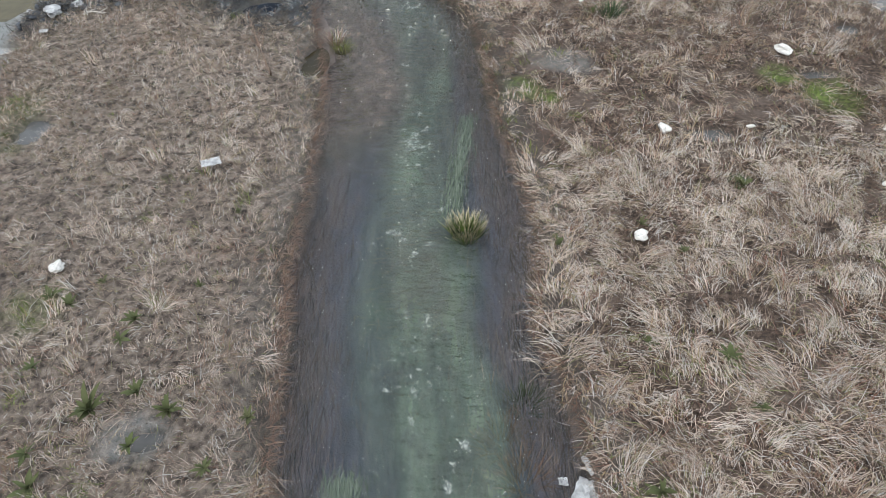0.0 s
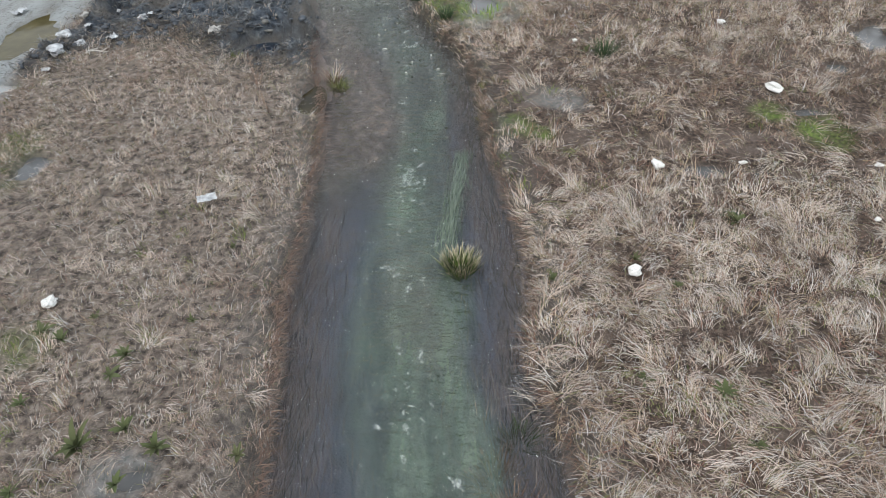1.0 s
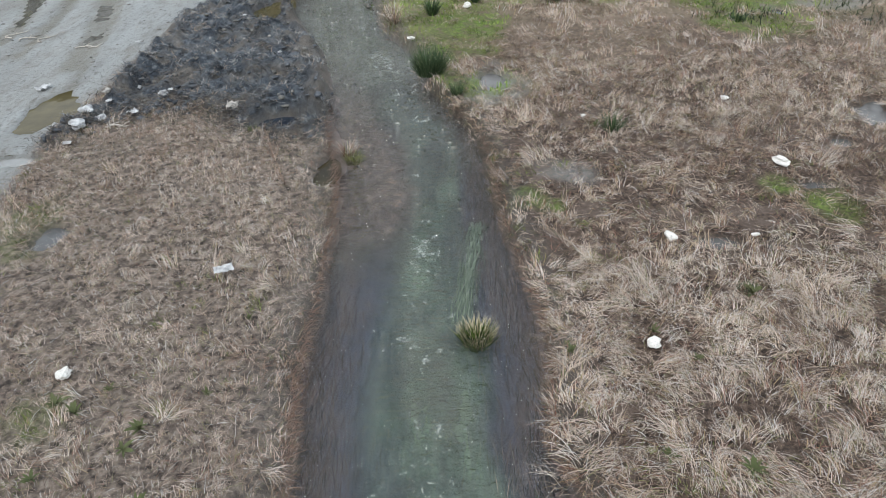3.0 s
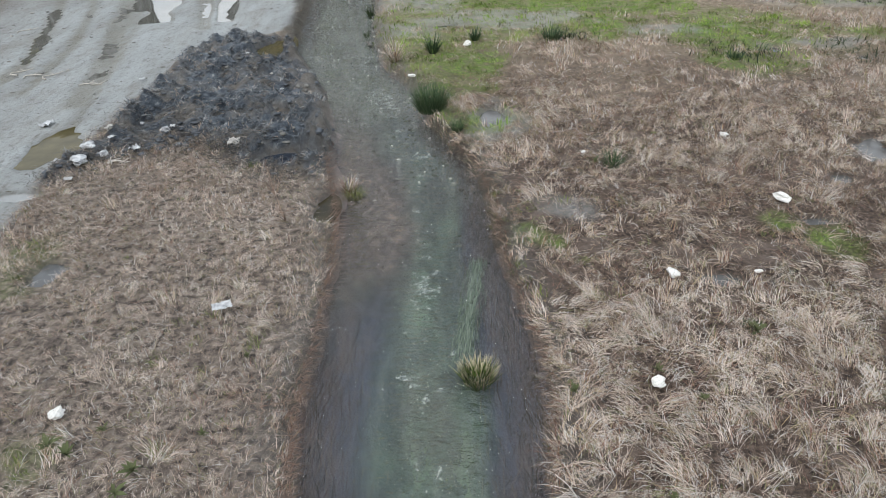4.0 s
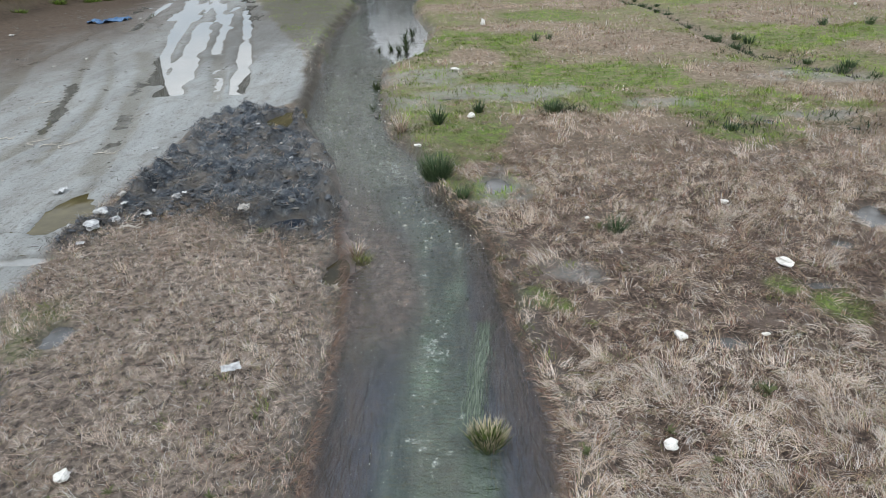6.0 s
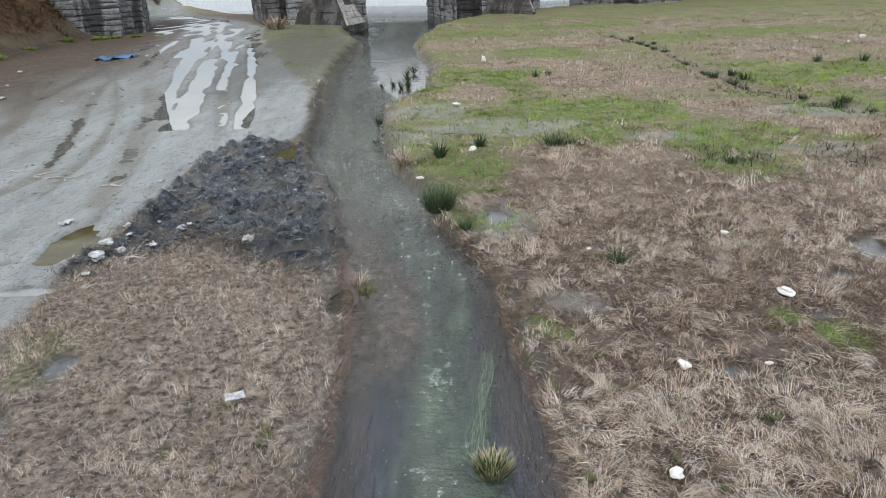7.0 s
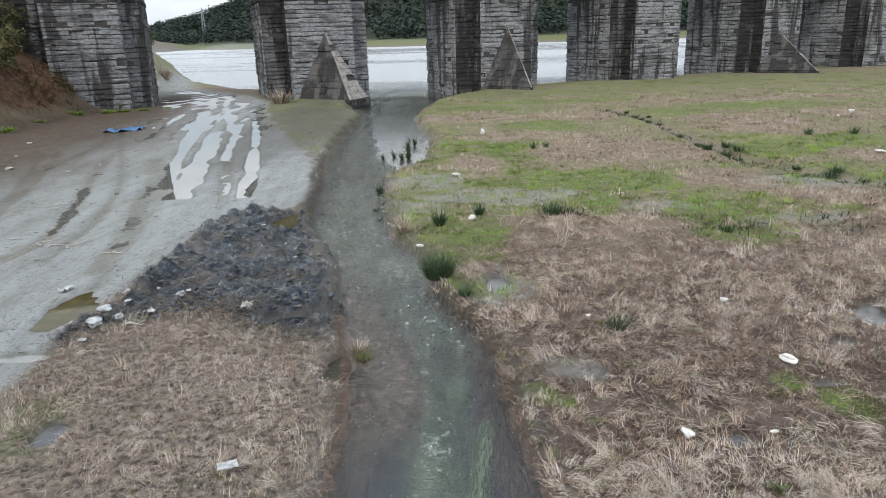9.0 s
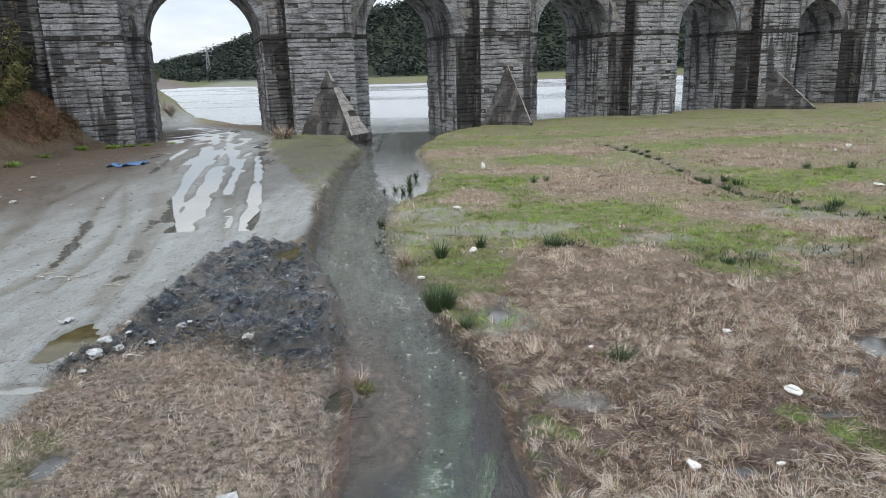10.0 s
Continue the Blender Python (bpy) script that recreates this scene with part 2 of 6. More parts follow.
# ---- materials ----
class Nodes:
    """A short way to write a node material."""

    def __init__(self, name, rough=0.9, spec=0.3):
        self.mat = bpy.data.materials.new(name)
        self.mat.use_nodes = True
        self.tree = self.mat.node_tree
        self.bsdf = self.tree.nodes["Principled BSDF"]
        self.bsdf.inputs["Roughness"].default_value = rough
        self.bsdf.inputs["Specular IOR Level"].default_value = spec
        self.where = self.tree.nodes.new("ShaderNodeNewGeometry")

    def add(self, kind):
        return self.tree.nodes.new(kind)

    def link(self, a, b):
        self.tree.links.new(a, b)

    def noise(self, scale, detail=5, stretch=None, rough=0.6, turn=0.0):
        n = self.add("ShaderNodeTexNoise")
        n.inputs["Scale"].default_value, n.inputs["Detail"].default_value, n.inputs["Roughness"].default_value = scale, detail, rough
        if stretch:
            m = self.add("ShaderNodeMapping")
            m.inputs["Scale"].default_value, m.inputs["Rotation"].default_value = stretch, (0, 0, radians(turn))
            self.link(self.where.outputs["Position"], m.inputs["Vector"])
            self.link(m.outputs["Vector"], n.inputs["Vector"])
        else:
            self.link(self.where.outputs["Position"], n.inputs["Vector"])
        return n.outputs["Fac"]

    def ramp(self, fac, stops):
        r = self.add("ShaderNodeValToRGB")
        el = r.color_ramp.elements
        while len(el) < len(stops):
            el.new(0.5)
        for e, (p, c) in zip(el, stops):
            e.position = p
            e.color = (*c, 1) if not isinstance(c, (int, float)) else (c, c, c, 1)
        self.link(fac, r.inputs["Fac"])
        return r.outputs["Color"]

    def attr(self, name):
        a = self.add("ShaderNodeAttribute")
        a.attribute_name = name
        return a.outputs["Fac"]

    def mix(self, fac, a, b, how="MIX"):
        m = self.add("ShaderNodeMix")
        m.data_type, m.blend_type = "RGBA", how
        for key, value in (("Factor", fac), ("A", a), ("B", b)):
            if isinstance(value, (int, float)):
                m.inputs[key].default_value = value
            elif isinstance(value, tuple):
                m.inputs[key].default_value = (*value, 1)
            else:
                self.link(value, m.inputs[key])
        return m.outputs["Result"]

    def calc(self, how, a, b):
        m = self.add("ShaderNodeMath")
        m.operation = how
        for i, value in enumerate((a, b)):
            if isinstance(value, (int, float)):
                m.inputs[i].default_value = value
            else:
                self.link(value, m.inputs[i])
        return m.outputs["Value"]

    def bump(self, height, strength=0.5, distance=0.02):
        b = self.add("ShaderNodeBump")
        b.inputs["Strength"].default_value, b.inputs["Distance"].default_value = strength, distance
        self.link(height, b.inputs["Height"])
        self.link(b.outputs["Normal"], self.bsdf.inputs["Normal"])
        return b.outputs["Normal"]

    def color(self, c):
        if isinstance(c, tuple):
            self.bsdf.inputs["Base Color"].default_value = (*c, 1)
        else:
            self.link(c, self.bsdf.inputs["Base Color"])
        return self.mat

    def rough(self, r):
        self.link(r, self.bsdf.inputs["Roughness"])


def make_ground():
    n = Nodes("meadow_soil", 0.9, 0.35)
    grain = n.noise(24, 8, None, 0.72)
    patch = n.noise(2.1, 5)
    soil = n.ramp(grain, [(0.38, (0.016, 0.011, 0.008)), (0.52, (0.085, 0.058, 0.043)), (0.7, (0.21, 0.155, 0.12))])
    soil = n.mix(n.ramp(patch, [(0.5, 0.0), (0.66, 0.6)]), soil, (0.17, 0.132, 0.107), "MIX")
    soil = n.mix(n.attr("west"), soil, n.ramp(n.noise(15, 7), [(0.35, (0.035, 0.03, 0.026)), (0.5, (0.165, 0.134, 0.11)), (0.66, (0.31, 0.26, 0.215)), (0.8, (0.37, 0.345, 0.31))]))
    moss = n.ramp(n.noise(26, 6), [(0.3, (0.045, 0.055, 0.02)), (0.5, (0.11, 0.165, 0.032)), (0.72, (0.22, 0.29, 0.065))])
    thatch = n.ramp(n.noise(9, 8, (1, 0.6, 1), 0.7), [(0.32, (0.11, 0.08, 0.056)), (0.52, (0.25, 0.193, 0.14)), (0.75, (0.40, 0.32, 0.24))])
    base = n.mix(n.attr("far"), soil, thatch)
    base = n.mix(n.calc("MULTIPLY", n.attr("green"), n.ramp(n.noise(4.5, 6, None, 0.65), [(0.36, 0.15), (0.58, 1.0)])), base, moss)
    base = n.mix(n.calc("MULTIPLY", n.attr("far"), n.ramp(n.noise(1.3, 8, (1, 0.7, 1), 0.72), [(0.50, 0.0), (0.64, 0.42)])), base, (0.075, 0.068, 0.038))
    mud = n.ramp(n.noise(1.6, 8, (1, 0.16, 1), 0.65, -18), [(0.32, (0.25, 0.258, 0.25)), (0.52, (0.345, 0.362, 0.356)), (0.74, (0.42, 0.442, 0.44))])
    mud = n.mix(n.ramp(n.noise(9, 6, (1, 0.4, 1), 0.6, -18), [(0.32, 0.75), (0.44, 0.0)]), mud, (0.14, 0.132, 0.115))
    mud = n.mix(n.ramp(n.noise(1.5, 7, (1.6, 0.13, 1), 0.7, -18), [(0.48, 0.0), (0.66, 0.42)]), mud, (0.205, 0.185, 0.15))
    mud = n.mix(n.ramp(n.noise(20, 5, None, 0.6), [(0.36, 0.7), (0.45, 0.0)]), mud, (0.13, 0.126, 0.114))
    mud = n.mix(n.ramp(n.noise(2.6, 8, (1, 0.45, 1), 0.72, -18), [(0.50, 0.0), (0.64, 0.5)]), mud, (0.175, 0.16, 0.132))
    mud = n.mix(n.calc("MULTIPLY", n.attr("rut"), 0.55), mud, (0.17, 0.155, 0.115))
    mud = n.mix(n.attr("earth"), mud, n.ramp(n.noise(6, 6), [(0.3, (0.05, 0.036, 0.026)), (0.7, (0.15, 0.112, 0.08))]))
    base = n.mix(n.attr("road"), base, mud)
    base = n.mix(n.attr("verge"), base, n.ramp(n.noise(7, 8, None, 0.74), [(0.34, (0.07, 0.064, 0.048)), (0.48, (0.175, 0.17, 0.14)), (0.7, (0.29, 0.285, 0.25))]))
    base = n.mix(n.calc("MULTIPLY", n.attr("moss"), n.ramp(n.noise(3.2, 7, None, 0.7), [(0.42, 0.0), (0.56, 0.85)])), base, n.ramp(n.noise(18, 5), [(0.3, (0.07, 0.075, 0.025)), (0.7, (0.23, 0.235, 0.09))]))
    base = n.mix(n.attr("rust"), base, n.ramp(n.noise(4, 6), [(0.3, (0.04, 0.024, 0.015)), (0.5, (0.115, 0.066, 0.038)), (0.7, (0.24, 0.135, 0.072))]))
    tar = n.ramp(n.noise(9, 7, None, 0.7), [(0.36, (0.014, 0.018, 0.024)), (0.5, (0.044, 0.056, 0.071)), (0.62, (0.125, 0.142, 0.155)), (0.76, (0.40, 0.40, 0.375))])
    tar = n.mix(n.ramp(n.noise(1.7, 5), [(0.46, 0.0), (0.62, 0.75)]), tar, (0.15, 0.13, 0.105))
    base = n.mix(n.attr("tar"), base, tar)
    bed = n.ramp(n.noise(9, 8, (1, 0.22, 1), 0.7), [(0.32, (0.055, 0.066, 0.10)), (0.5, (0.135, 0.15, 0.20)), (0.62, (0.20, 0.205, 0.245)), (0.75, (0.29, 0.265, 0.26))])
    bed = n.mix(n.attr("silt"), bed, n.ramp(n.noise(13, 8, (1, 0.6, 1), 0.7), [(0.3, (0.07, 0.058, 0.055)), (0.5, (0.16, 0.135, 0.125)), (0.68, (0.30, 0.265, 0.24))]))
    bed = n.mix(n.calc("MULTIPLY", n.attr("margin"), n.ramp(n.noise(10, 7, (1, 0.2, 1), 0.7), [(0.34, 0.2), (0.6, 1.0)])), bed, (0.26, 0.205, 0.18))
    base = n.mix(n.calc("MULTIPLY", n.attr("wet"), 0.65), base, (0.085, 0.078, 0.068))
    base = n.mix(n.attr("bed"), base, bed)
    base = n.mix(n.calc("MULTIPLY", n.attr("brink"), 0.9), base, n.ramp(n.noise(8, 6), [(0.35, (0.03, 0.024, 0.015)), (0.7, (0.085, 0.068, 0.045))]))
    base = n.mix(n.attr("woods"), base, n.ramp(n.noise(0.4, 6), [(0.3, (0.016, 0.024, 0.014)), (0.7, (0.045, 0.055, 0.03))]))
    n.color(base)
    dry = n.calc("MULTIPLY", n.attr("shine"), -0.64)
    n.rough(n.calc("ADD", n.calc("ADD", 0.92, dry), n.calc("MULTIPLY", n.noise(5, 4), 0.06)))
    n.bump(n.noise(26, 8, None, 0.7), 0.9, 0.045)
    return n.mat


def make_water():
    n = Nodes("stream_water", 0.08, 0.5)
    plume = n.ramp(n.noise(3.4, 7, (1, 0.22, 1), 0.65), [(0.32, (0.06, 0.078, 0.06)), (0.5, (0.104, 0.145, 0.103)), (0.7, (0.185, 0.23, 0.172))])
    plume = n.mix(n.ramp(n.noise(4.5, 6), [(0.5, 0.0), (0.7, 0.55)]), plume, (0.055, 0.068, 0.055))
    plume = n.mix(n.ramp(n.noise(1.5, 5, (1, 0.3, 1)), [(0.46, 0.0), (0.64, 0.55)]), plume, (0.13, 0.122, 0.098))
    muddy = n.ramp(n.noise(11, 9, (1, 0.6, 1), 0.78, 10), [(0.34, (0.026, 0.022, 0.020)), (0.46, (0.095, 0.078, 0.068)), (0.55, (0.155, 0.125, 0.106)), (0.64, (0.30, 0.235, 0.19))])
    plume = n.mix(n.attr("muddy"), plume, muddy)
    grey = n.ramp(n.noise(13, 9, (1, 0.8, 1), 0.8), [(0.35, (0.04, 0.042, 0.034)), (0.47, (0.135, 0.14, 0.122)), (0.56, (0.20, 0.205, 0.18)), (0.66, (0.42, 0.42, 0.385))])
    grey = n.mix(n.ramp(n.noise(1.6, 5), [(0.5, 0.0), (0.66, 0.6)]), grey, (0.10, 0.115, 0.07))
    plume = n.mix(n.attr("shallow"), plume, grey)
    plume = n.mix(n.attr("lake"), plume, (0.26, 0.27, 0.265))
    fine = n.noise(6.0, 5, (0.9, 1.25, 1), 0.62, 25)
    broad = n.noise(2.1, 2, (0.8, 1.3, 1), 0.5, -15)
    b = n.add("ShaderNodeBump")
    b.inputs["Distance"].default_value = 0.06
    n.link(n.calc("SUBTRACT", 1.0, n.calc("MULTIPLY", n.attr("calm"), 0.955)), b.inputs["Strength"])
    swell = n.calc("MULTIPLY", n.noise(0.85, 3, (0.7, 1.9, 1), 0.5, 12), n.calc("MULTIPLY", n.attr("lake"), 2.4))
    chop = n.noise(13, 4, (0.6, 1.25, 1), 0.6, 14)
    waves = n.calc("ADD", n.calc("ADD", n.calc("MULTIPLY", fine, 0.6), n.calc("MULTIPLY", chop, 0.85)), n.calc("MULTIPLY", broad, 0.9))
    wavelets = n.calc("MULTIPLY", n.noise(2.0, 2, (0.4, 2.0, 1), 0.5, 8), n.calc("MULTIPLY", n.attr("calm"), 2.2))
    n.link(n.calc("ADD", n.calc("ADD", waves, wavelets), swell), b.inputs["Height"])
    diffuse = n.add("ShaderNodeBsdfDiffuse")
    n.link(plume, diffuse.inputs["Color"])
    n.link(b.outputs["Normal"], diffuse.inputs["Normal"])
    clear = n.add("ShaderNodeBsdfTransparent")
    clear.inputs["Color"].default_value = (0.94, 0.965, 1.0, 1)
    body = n.add("ShaderNodeMixShader")
    veil = n.ramp(n.noise(2.6, 7, (1, 0.38, 1), 0.68, 6), [(0.34, 0.5), (0.56, 1.0)])
    n.link(n.calc("MULTIPLY", n.attr("cloud"), n.calc("MAXIMUM", veil, n.attr("lake"))), body.inputs[0])
    n.link(clear.outputs[0], body.inputs[1])
    n.link(diffuse.outputs[0], body.inputs[2])
    gloss = n.add("ShaderNodeBsdfGlossy")
    gloss.inputs["Color"].default_value = (1, 1, 1, 1)
    wind = n.ramp(n.noise(1.0, 3, (0.010, 0.022, 1)), [(0.40, 0.14), (0.54, 0.36)])
    n.link(n.calc("ADD", 0.03, n.calc("MULTIPLY", n.attr("lake"), wind)), gloss.inputs["Roughness"])
    n.link(b.outputs["Normal"], gloss.inputs["Normal"])
    fres = n.add("ShaderNodeFresnel")
    n.link(n.calc("ADD", 1.42, n.calc("ADD", n.calc("MULTIPLY", n.attr("lake"), 1.2), n.calc("MULTIPLY", n.attr("calm"), 3.0))), fres.inputs["IOR"])
    n.link(b.outputs["Normal"], fres.inputs["Normal"])
    top = n.add("ShaderNodeMixShader")
    n.link(fres.outputs[0], top.inputs[0])
    n.link(body.outputs[0], top.inputs[1])
    n.link(gloss.outputs[0], top.inputs[2])
    out = [k for k in n.tree.nodes if k.type == "OUTPUT_MATERIAL"][0]
    n.link(top.outputs[0], out.inputs["Surface"])
    return n.mat


def make_puddle(name, low, high, ior=1.33):
    n = Nodes(name, 0.02, 0.5)
    n.bsdf.inputs["IOR"].default_value = ior
    n.color(n.ramp(n.noise(2.4, 4), [(0.3, low), (0.7, high)]))
    n.bump(n.noise(5, 3), 0.05, 0.01)
    return n.mat


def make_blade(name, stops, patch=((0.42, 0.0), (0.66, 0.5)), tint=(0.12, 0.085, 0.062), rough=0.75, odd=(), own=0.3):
    """Blade colours: a tone for each clump, a chance for each blade, patches, and now and then a blade of another hue."""
    n = Nodes(name, rough, 0.25)
    chance = n.where.outputs["Random Per Island"]
    tone = n.calc("ADD", n.calc("MULTIPLY", n.attr("tone"), 1 - own), n.calc("MULTIPLY", chance, own))
    c = n.ramp(tone, stops)
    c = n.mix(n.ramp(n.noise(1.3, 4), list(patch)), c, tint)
    for k, (share, hue) in enumerate(odd):
        pick = n.calc("FRACT", n.calc("MULTIPLY", chance, 7.31 + 11.7 * k), 0.0)
        c = n.mix(n.calc("LESS_THAN", pick, share), c, hue)
    n.color(c)
    return n.mat


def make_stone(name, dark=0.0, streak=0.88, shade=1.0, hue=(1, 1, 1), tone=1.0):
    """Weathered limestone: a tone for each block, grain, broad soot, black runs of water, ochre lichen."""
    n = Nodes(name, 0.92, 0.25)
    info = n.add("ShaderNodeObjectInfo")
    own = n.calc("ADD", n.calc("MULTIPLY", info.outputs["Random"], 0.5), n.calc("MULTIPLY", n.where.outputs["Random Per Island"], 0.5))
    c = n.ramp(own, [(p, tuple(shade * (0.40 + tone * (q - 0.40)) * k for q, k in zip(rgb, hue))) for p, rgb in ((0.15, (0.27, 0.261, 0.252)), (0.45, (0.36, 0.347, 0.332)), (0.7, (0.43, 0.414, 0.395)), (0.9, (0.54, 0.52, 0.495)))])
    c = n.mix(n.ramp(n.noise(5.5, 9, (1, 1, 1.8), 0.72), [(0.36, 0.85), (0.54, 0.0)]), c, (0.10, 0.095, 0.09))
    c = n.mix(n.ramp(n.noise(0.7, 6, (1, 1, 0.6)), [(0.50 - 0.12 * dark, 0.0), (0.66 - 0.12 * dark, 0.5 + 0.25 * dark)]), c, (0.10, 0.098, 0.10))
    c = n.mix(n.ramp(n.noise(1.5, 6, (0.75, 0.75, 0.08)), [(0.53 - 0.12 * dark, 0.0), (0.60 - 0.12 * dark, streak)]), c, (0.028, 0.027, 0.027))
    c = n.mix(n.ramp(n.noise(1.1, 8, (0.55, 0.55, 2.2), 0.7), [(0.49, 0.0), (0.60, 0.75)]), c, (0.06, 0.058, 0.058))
    c = n.mix(n.ramp(n.noise(2.3, 7), [(0.58, 0.0), (0.75, 0.4)]), c, (0.33, 0.27, 0.21))
    n.color(c)
    n.bump(n.noise(6, 9, (1, 1, 1.6), 0.7), 1.0, 0.10)
    return n.mat


def make_plain(name, low, high, scale=12, rough=0.8, spec=0.3, bump=0.4):
    n = Nodes(name, rough, spec)
    n.color(n.ramp(n.noise(scale, 6), [(0.3, low), (0.7, high)]))
    if bump:
        n.bump(n.noise(scale * 2, 6), bump, 0.02)
    return n.mat


M_GROUND, M_WATER = make_ground(), make_water()
M_PUDDLE = make_puddle("puddle_water", (0.10, 0.097, 0.08), (0.19, 0.187, 0.168), 5.0)
M_DULLPUDDLE = make_puddle("dull_puddle_water", (0.16, 0.16, 0.145), (0.26, 0.26, 0.24), 1.9)
M_DARKPUDDLE = make_puddle("bog_water", (0.06, 0.058, 0.055), (0.12, 0.12, 0.118), 1.4)
M_OLIVE = make_puddle("olive_water", (0.05, 0.043, 0.018), (0.105, 0.088, 0.04), 1.2)
M_BROWNBOG = make_puddle("brown_bog_water", (0.018, 0.015, 0.008), (0.05, 0.04, 0.02), 1.2)
M_INKY = make_puddle("inky_water", (0.012, 0.018, 0.028), (0.03, 0.042, 0.06), 1.33)
STRAW = [(0.12, (0.06, 0.04, 0.031)), (0.3, (0.25, 0.185, 0.147)), (0.5, (0.54, 0.425, 0.345)), (0.68, (0.70, 0.585, 0.49)), (0.88, (0.82, 0.75, 0.665))]
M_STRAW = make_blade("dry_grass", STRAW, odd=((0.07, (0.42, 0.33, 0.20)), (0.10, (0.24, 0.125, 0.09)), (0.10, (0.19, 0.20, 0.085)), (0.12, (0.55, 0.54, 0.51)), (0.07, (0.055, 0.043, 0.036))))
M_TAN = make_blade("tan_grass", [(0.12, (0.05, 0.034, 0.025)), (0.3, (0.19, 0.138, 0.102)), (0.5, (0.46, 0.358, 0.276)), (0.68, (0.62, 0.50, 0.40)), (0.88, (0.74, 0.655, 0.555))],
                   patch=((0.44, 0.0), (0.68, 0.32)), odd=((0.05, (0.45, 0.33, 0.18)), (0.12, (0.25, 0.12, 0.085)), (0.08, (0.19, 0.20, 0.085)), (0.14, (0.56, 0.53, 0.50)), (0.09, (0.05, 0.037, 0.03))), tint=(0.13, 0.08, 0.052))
M_REDGRASS = make_blade("russet_grass", [(0.1, (0.10, 0.06, 0.045)), (0.5, (0.23, 0.15, 0.11)), (0.9, (0.36, 0.265, 0.195))])
M_GREEN = make_blade("green_grass", [(0.05, (0.035, 0.055, 0.016)), (0.35, (0.105, 0.165, 0.03)), (0.62, (0.215, 0.35, 0.048)), (0.8, (0.33, 0.42, 0.09)), (0.97, (0.45, 0.40, 0.24))], tint=(0.20, 0.17, 0.09))
M_OLIVEGRASS = make_blade("olive_grass", [(0.05, (0.04, 0.05, 0.018)), (0.35, (0.11, 0.14, 0.04)), (0.62, (0.20, 0.24, 0.065)), (0.85, (0.30, 0.29, 0.12)), (0.97, (0.38, 0.33, 0.2))], tint=(0.17, 0.14, 0.08))
M_LEAFWEED = make_blade("weed_leaves", [(0.05, (0.035, 0.045, 0.02)), (0.4, (0.09, 0.11, 0.042)), (0.8, (0.17, 0.19, 0.08))], tint=(0.12, 0.11, 0.06))
M_SEDGE = make_blade("dark_sedge", [(0.1, (0.014, 0.024, 0.012)), (0.55, (0.04, 0.062, 0.024)), (0.95, (0.10, 0.13, 0.05))], tint=(0.03, 0.03, 0.02))
M_RUSH = make_blade("rush_green", [(0.1, (0.025, 0.05, 0.022)), (0.6, (0.07, 0.115, 0.05)), (0.95, (0.16, 0.19, 0.09))], tint=(0.03, 0.05, 0.03))
def make_tipped(name, low, high, tip, dead):
    """Rush blades: green from the base, bleached at the tips, some dead all along."""
    n = Nodes(name, 0.6, 0.3)
    chance = n.where.outputs["Random Per Island"]
    c = n.mix(chance, low, high)
    c = n.mix(n.ramp(n.calc("ADD", n.attr("along"), n.calc("MULTIPLY", chance, 0.3)), [(0.72, 0.0), (1.12, 1.0)]), c, tip)
    n.color(n.mix(n.calc("LESS_THAN", n.calc("FRACT", n.calc("MULTIPLY", chance, 9.7), 0.0), 0.1), c, dead))
    return n.mat


M_YELLOWRUSH = make_tipped("yellow_rush", (0.02, 0.04, 0.01), (0.115, 0.165, 0.03), (0.50, 0.44, 0.31), (0.34, 0.28, 0.19))
M_BLACKGRASS = make_blade("blackened_grass", [(0.1, (0.011, 0.014, 0.019)), (0.42, (0.04, 0.052, 0.065)), (0.65, (0.135, 0.148, 0.158)), (0.9, (0.42, 0.405, 0.37))], tint=(0.08, 0.10, 0.122), rough=0.36, odd=((0.10, (0.30, 0.23, 0.17)),))
M_DEBRIS = make_blade("mud_debris", [(0.1, (0.02, 0.02, 0.02)), (0.45, (0.085, 0.072, 0.06)), (0.7, (0.19, 0.155, 0.12)), (0.95, (0.42, 0.37, 0.31))], tint=(0.05, 0.05, 0.05), rough=0.5)
M_WEED = make_blade("water_weed", [(0.1, (0.06, 0.058, 0.066)), (0.5, (0.15, 0.13, 0.128)), (0.72, (0.25, 0.20, 0.178)), (0.95, (0.38, 0.31, 0.26))], own=0.7)
M_ALGAE = make_blade("pale_algae", [(0.1, (0.095, 0.125, 0.095)), (0.6, (0.16, 0.195, 0.15)), (0.95, (0.27, 0.31, 0.25))], tint=(0.13, 0.16, 0.115))
M_STONE = make_stone("limestone_blocks", 0.1, 0.85, 0.92, (0.97, 1.0, 1.045), 0.35)
# black runs of water, and a lower shade factor that paints recess shade
M_STAINED_SHADED = make_stone("stained_shaded_limestone", 1.0, 0.97, 0.78, (0.98, 1.0, 1.03), 0.4)
M_SPUR = make_stone("brown_spur_limestone", 0.8, 0.8, 0.36, (1.06, 0.98, 0.90), 0.15)
M_PALEFACE = make_plain("pale_spur_stone", (0.16, 0.148, 0.135), (0.46, 0.43, 0.395), 3.5, 0.9, 0.3, 0.9)
M_CORE = make_plain("dark_mortar", (0.035, 0.033, 0.03), (0.10, 0.094, 0.085), 5, 0.95)
M_RENDER = make_plain("weathered_render", (0.10, 0.094, 0.088), (0.36, 0.338, 0.315), 3.0, 0.9, 0.3, 0.9)
M_WHITE = make_plain("dirty_white_plastic", (0.55, 0.54, 0.50), (0.80, 0.79, 0.75), 18, 0.45, 0.5, 0.2)
M_GREYBAG = make_plain("grey_plastic_sheet", (0.22, 0.225, 0.23), (0.62, 0.63, 0.63), 14, 0.4, 0.5, 0.3)
